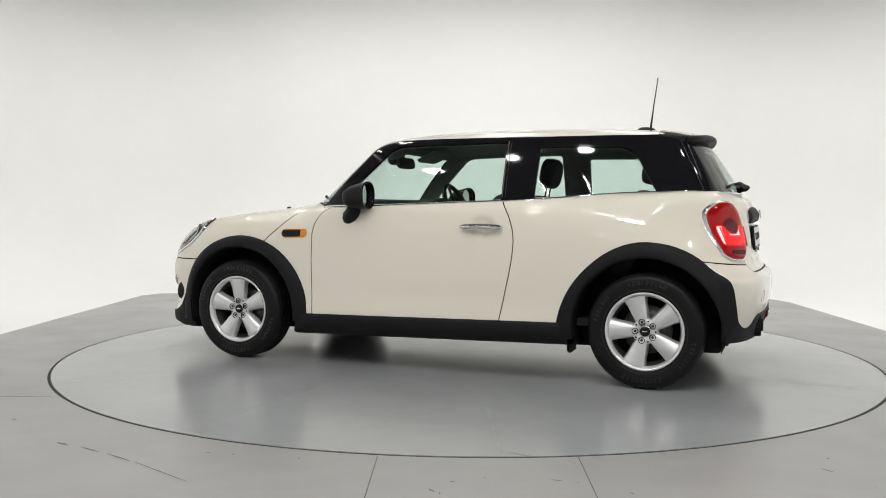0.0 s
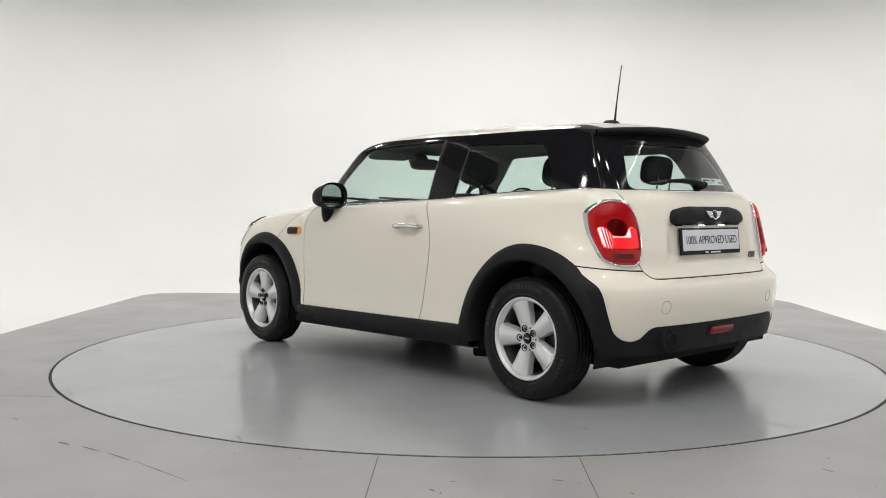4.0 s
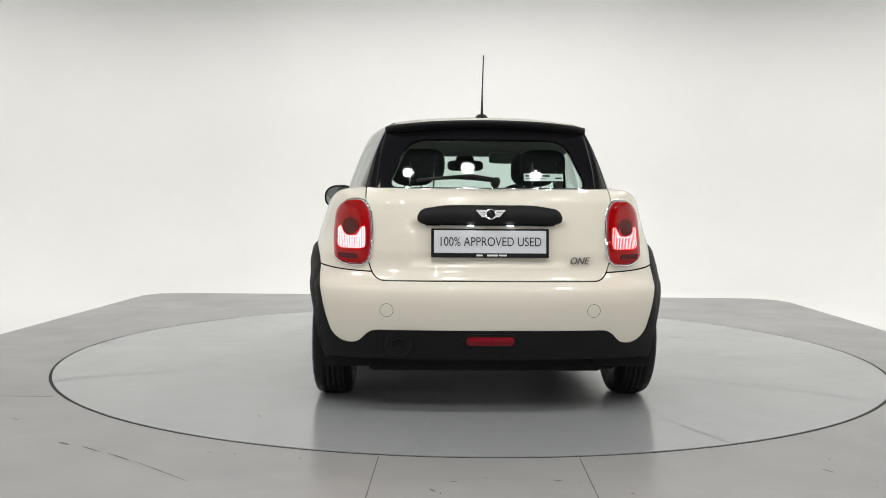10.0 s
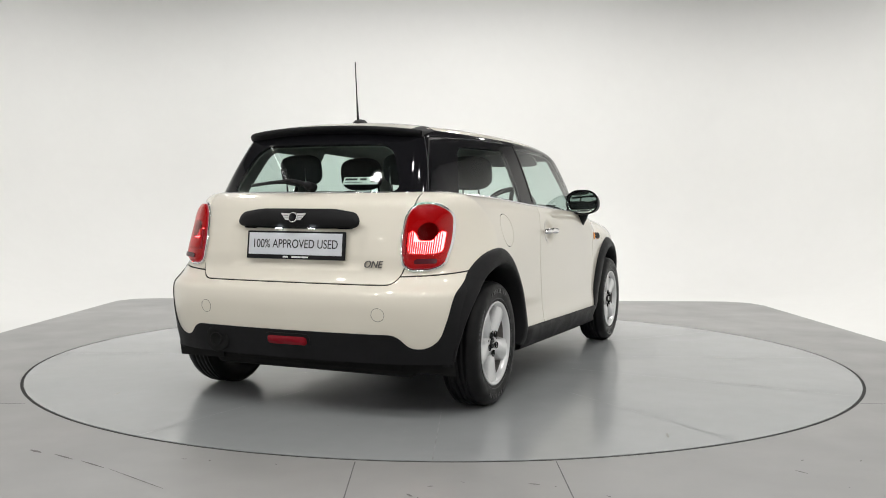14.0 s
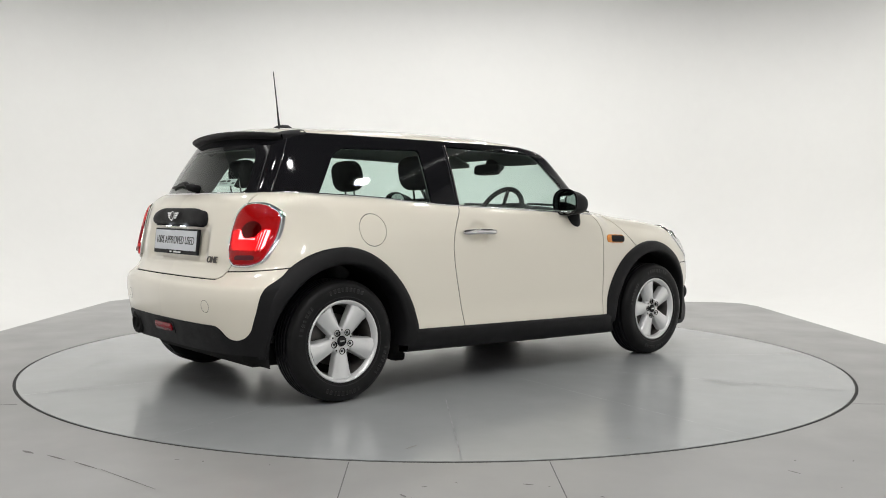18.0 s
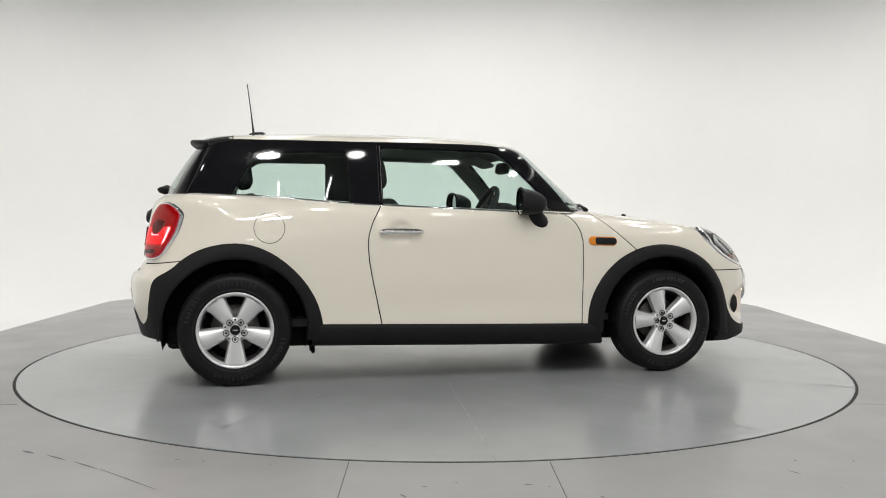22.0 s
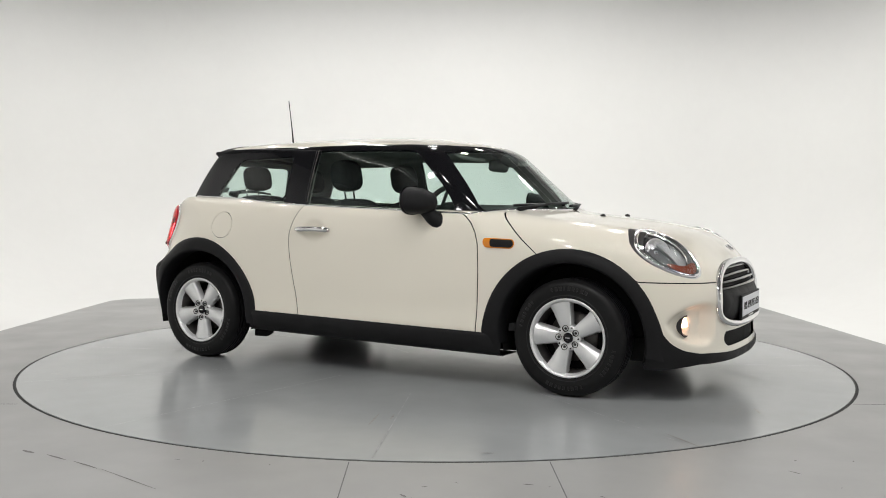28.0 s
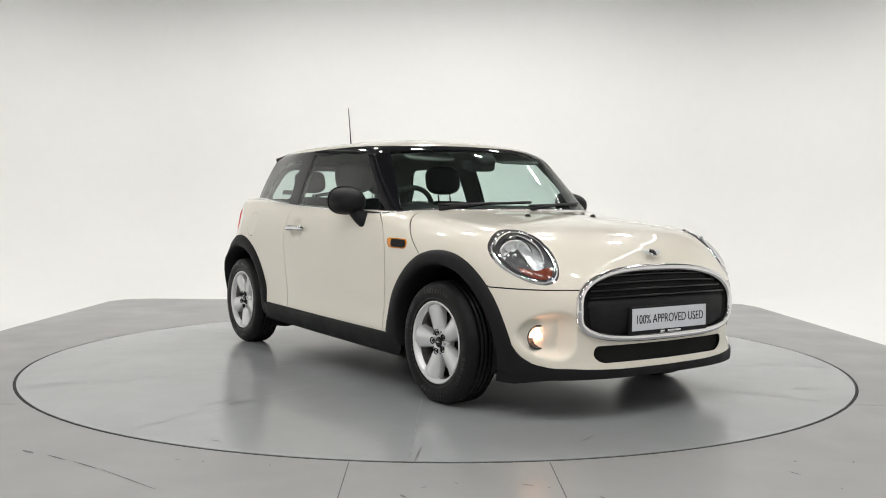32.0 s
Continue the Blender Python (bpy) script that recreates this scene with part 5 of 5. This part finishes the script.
spoiler()
aer = new("aerial")
aer.parent = car
aer["label"] = "black roof aerial with a thin mast"
zr = float(roof_top(-1.13))
vs = []
for i in range(24):
    a = 2 * math.pi * i / 24
    for r, h in ((1.02, -0.004), (1.0, 0.006), (0.90, 0.014), (0.62, 0.025), (0.0, 0.030)):
        vs.append((-1.115 + 0.062 * r * math.cos(a), 0.034 * r * math.sin(a), zr + h + 0.006 * r * math.cos(a)))
raw("aerial_foot", vs, grid_faces(24, 5, closed_u=True), M_PLASTIC, aer)
tube("mast", [(-1.135, 0, zr + 0.010), (-1.142, 0, zr + 0.07), (-1.150, 0, zr + 0.14), (-1.174, -0.003, 1.725)], [0.0075, 0.0055, 0.0038, 0.0030], M_INK, aer, n=8)


def rear_x(y, z):
    lo, hi = -1.0, -1.9
    for _ in range(22):
        m = (lo + hi) / 2
        if cabin_field(np.array([m]), np.array([y]), np.array([z]))[0] < 0:
            lo = m
        else:
            hi = m
    return lo


def screen_x(y, z):
    lo, hi = 0.0, 1.3
    for _ in range(22):
        m = (lo + hi) / 2
        if cabin_field(np.array([m]), np.array([y]), np.array([z]))[0] < 0:
            lo = m
        else:
            hi = m
    return lo


wip = new("rear_wiper")
wip.parent = car
wip["label"] = "black rear wiper lying across the glass"
px = rear_x(-0.03, 1.060)
tube("wiper_hub", [(px + 0.01, -0.03, 1.056), (px - 0.045, -0.03, 1.066), (px - 0.058, -0.02, 1.070)], [0.022, 0.020, 0.010], M_PLASTIC, wip, n=12)
tube("wiper_arm", [(px - 0.045, -0.03, 1.068), (rear_x(0.08, 1.085) - 0.030, 0.08, 1.088), (rear_x(0.22, 1.085) - 0.020, 0.22, 1.082)], [0.016, 0.014, 0.008], M_PLASTIC, wip, n=10, flat=0.8)
tube("wiper_blade", [(rear_x(y, 1.068 + 0.014 * math.sin((y + 0.02) * 9)) - 0.010, y, 1.068 + 0.014 * math.sin((y + 0.02) * 9)) for y in np.linspace(0.0, 0.335, 9)], 0.008, M_INK, wip, n=8)
for y0, y1 in ((-0.52, 0.05), (0.02, 0.56)):
    w = new("front_wiper")
    w.parent = car
    zf = lambda y: 0.985 + 0.020 * (y - y0) / (y1 - y0)
    tube("wiper_blade", [(screen_x(y, zf(y)) + 0.014, y, zf(y)) for y in np.linspace(y0, y1, 11)], 0.008, M_INK, w, n=8)
    tube("wiper_arm", [(screen_x(y0, 0.965) + 0.03, y0 - 0.02, 0.962), (screen_x((y0 + y1) / 2, 0.995) + 0.028, (y0 + y1) / 2, 0.998)], [0.014, 0.007], M_PLASTIC, w, n=8)

# ---- cabin fittings ----
for sgn in (1, -1):
    s = new("front_seat")
    s.parent = car
    s["label"] = "dark fabric front seat"
    pad("seat_cushion", 0.02, sgn * 0.36, 0.50, 0.52, 0.50, 0.20, M_FABRIC, s, -6)
    pad("backrest", -0.32, sgn * 0.36, 0.755, 0.17, 0.50, 0.54, M_FABRIC, s, -16)
    pad("headrest", -0.430, sgn * 0.36, 1.170, 0.12, 0.27, 0.20, M_FABRIC, s, -10, 0.65)
    for k in (-0.05, 0.05):
        tube("headrest_post", [(-0.40, sgn * 0.36 + k, 1.00), (-0.42, sgn * 0.36 + k, 1.14)], 0.006, M_CHROME, s)
    r = new("rear_seat")
    r.parent = car
    r["label"] = "dark fabric rear seat"
    pad("backrest", -1.12, sgn * 0.30, 0.80, 0.16, 0.56, 0.50, M_FABRIC, r, -18)
    pad("headrest", -1.20, sgn * 0.31, 1.160, 0.10, 0.235, 0.165, M_FABRIC, r, -10, 0.6)
    for k in (-0.06, 0.06):
        tube("headrest_post", [(-1.235, sgn * 0.31 + k, 0.99), (-1.262, sgn * 0.31 + k, 1.17)], 0.0045, M_CHROME, r)
    pad("sun_visor", 0.40, sgn * 0.33, 1.288, 0.16, 0.34, 0.022, M_TRIM, car, 24, 0.3)
    vs = [(x, sgn * (surf_y(x, min(z, 0.93)) - 0.075 + (0.03 if z > 0.9 else 0)), z) for x in np.linspace(-0.50, 0.70, 14) for z in (0.35, 0.6, 0.80, 0.935, 0.955)]
    raw("door_card", vs, grid_faces(14, 5), M_INTERIOR, car, "dark door trim panel")
pad("dashboard", 0.66, 0, 0.85, 0.52, 1.34, 0.24, M_INTERIOR, car, 8, 0.4)
pad("instrument_pod", 0.36, -0.37, 0.945, 0.12, 0.26, 0.12, M_INTERIOR, car, 0, 0.6)
boxed("cabin_floor", -1.55, 0.95, -0.68, 0.68, 0.30, 0.34, M_INTERIOR, car)
boxed("parcel_shelf", -1.52, -1.24, -0.56, 0.56, 0.935, 0.955, M_INTERIOR, car, bevel=0.006)
st = new("steering_wheel")
st.parent = car
st.matrix_basis = pose(0.235, -0.37, 0.925, 0, -64, 0)
tube("wheel_rim", [(0.185 * math.cos(a), 0.185 * math.sin(a), 0) for a in np.linspace(0, 2 * math.pi, 40, endpoint=False)], 0.016, M_INTERIOR, st, n=10, closed=True)
pad("wheel_boss", 0, 0, -0.01, 0.14, 0.15, 0.05, M_INTERIOR, st, 0, 0.6)
for a in (0, 120, 240):
    tube("wheel_spoke", [(0.05 * math.cos(radians(a)), 0.05 * math.sin(radians(a)), -0.01), (0.18 * math.cos(radians(a)), 0.18 * math.sin(radians(a)), 0)], 0.016, M_INTERIOR, st, flat=0.5)
rv = new("rear_view_mirror")
rv.parent = car
pad("mirror_case", 0.475, 0, 1.232, 0.045, 0.25, 0.075, M_INTERIOR, rv, 8, 0.5)
pad("sensor_box", 0.545, 0, 1.265, 0.10, 0.13, 0.06, M_INTERIOR, rv, 36, 0.6)
card = new("window_card")
card.parent = car
card["label"] = "white dealer card behind the rear glass"
cx_ = rear_x(-0.26, 1.09) + 0.02
boxed("card", -0.093, 0.093, -0.020, 0.020, -0.001, 0.001, M_PAPER, card)
for k, (a, b) in enumerate(((-0.085, -0.02), (-0.005, 0.03))):
    boxed("print_bar", a, b, 0.002, 0.013, 0.001, 0.0016, M_INK, card)
boxed("print_bar", -0.085, 0.01, -0.010, -0.006, 0.001, 0.0016, M_LAMP_GREY, card)
boxed("print_bar", 0.055, 0.085, -0.010, -0.001, 0.001, 0.0016, M_INK, card)
card.matrix_basis = Matrix.Translation((cx_, -0.262, 1.088)) @ FACING_REAR @ pose(0, 0, 0, -30, 0, 0)

# seals and shut lines on the black band
for sgn in (1, -1):
    zs = np.linspace(1.0, 1.318, 12)
    for nm, x0, lean, mat in (("window_seal", -0.446, 0.0, M_STEEL), ("quarter_seal", -0.462, 0.0, M_INK)):
        tube(nm, [(x0 + lean * (z - 1.0), sgn * (surf_y(x0, float(z), cabin_field) + 0.0005), float(z)) for z in zs], 0.0022, mat, car, n=6)
    zs = np.linspace(1.02, 1.315, 12)
    tube("gate_seal", [(-1.52 + 0.50 * (float(z) - 1.02), sgn * (surf_y(-1.52 + 0.50 * (float(z) - 1.02), float(z), cabin_field) + 0.0005), float(z)) for z in zs], 0.0025, M_INK, car, n=6)
seam_w = surf_y(-1.258, 1.345, cabin_field)
ys = np.linspace(-seam_w, seam_w, 30)
tube("roof_seam", [(-1.258, y, float(bisect(lambda m: cabin_field(np.array([-1.258]), np.array([y]), m), 1.1, 1.5, (1,))[0]) + 0.0015) for y in ys], 0.0025, M_GAP, car, n=6)

for ob in car.children:
    ob.matrix_basis = CAR_SHIFT @ ob.matrix_basis


def motions():
    rows = [(t, pose(0, 0, 0, 0, 0, a)) for t, a in TURN]
    walk(turntable, rows)
    walk(car, rows)


motions()
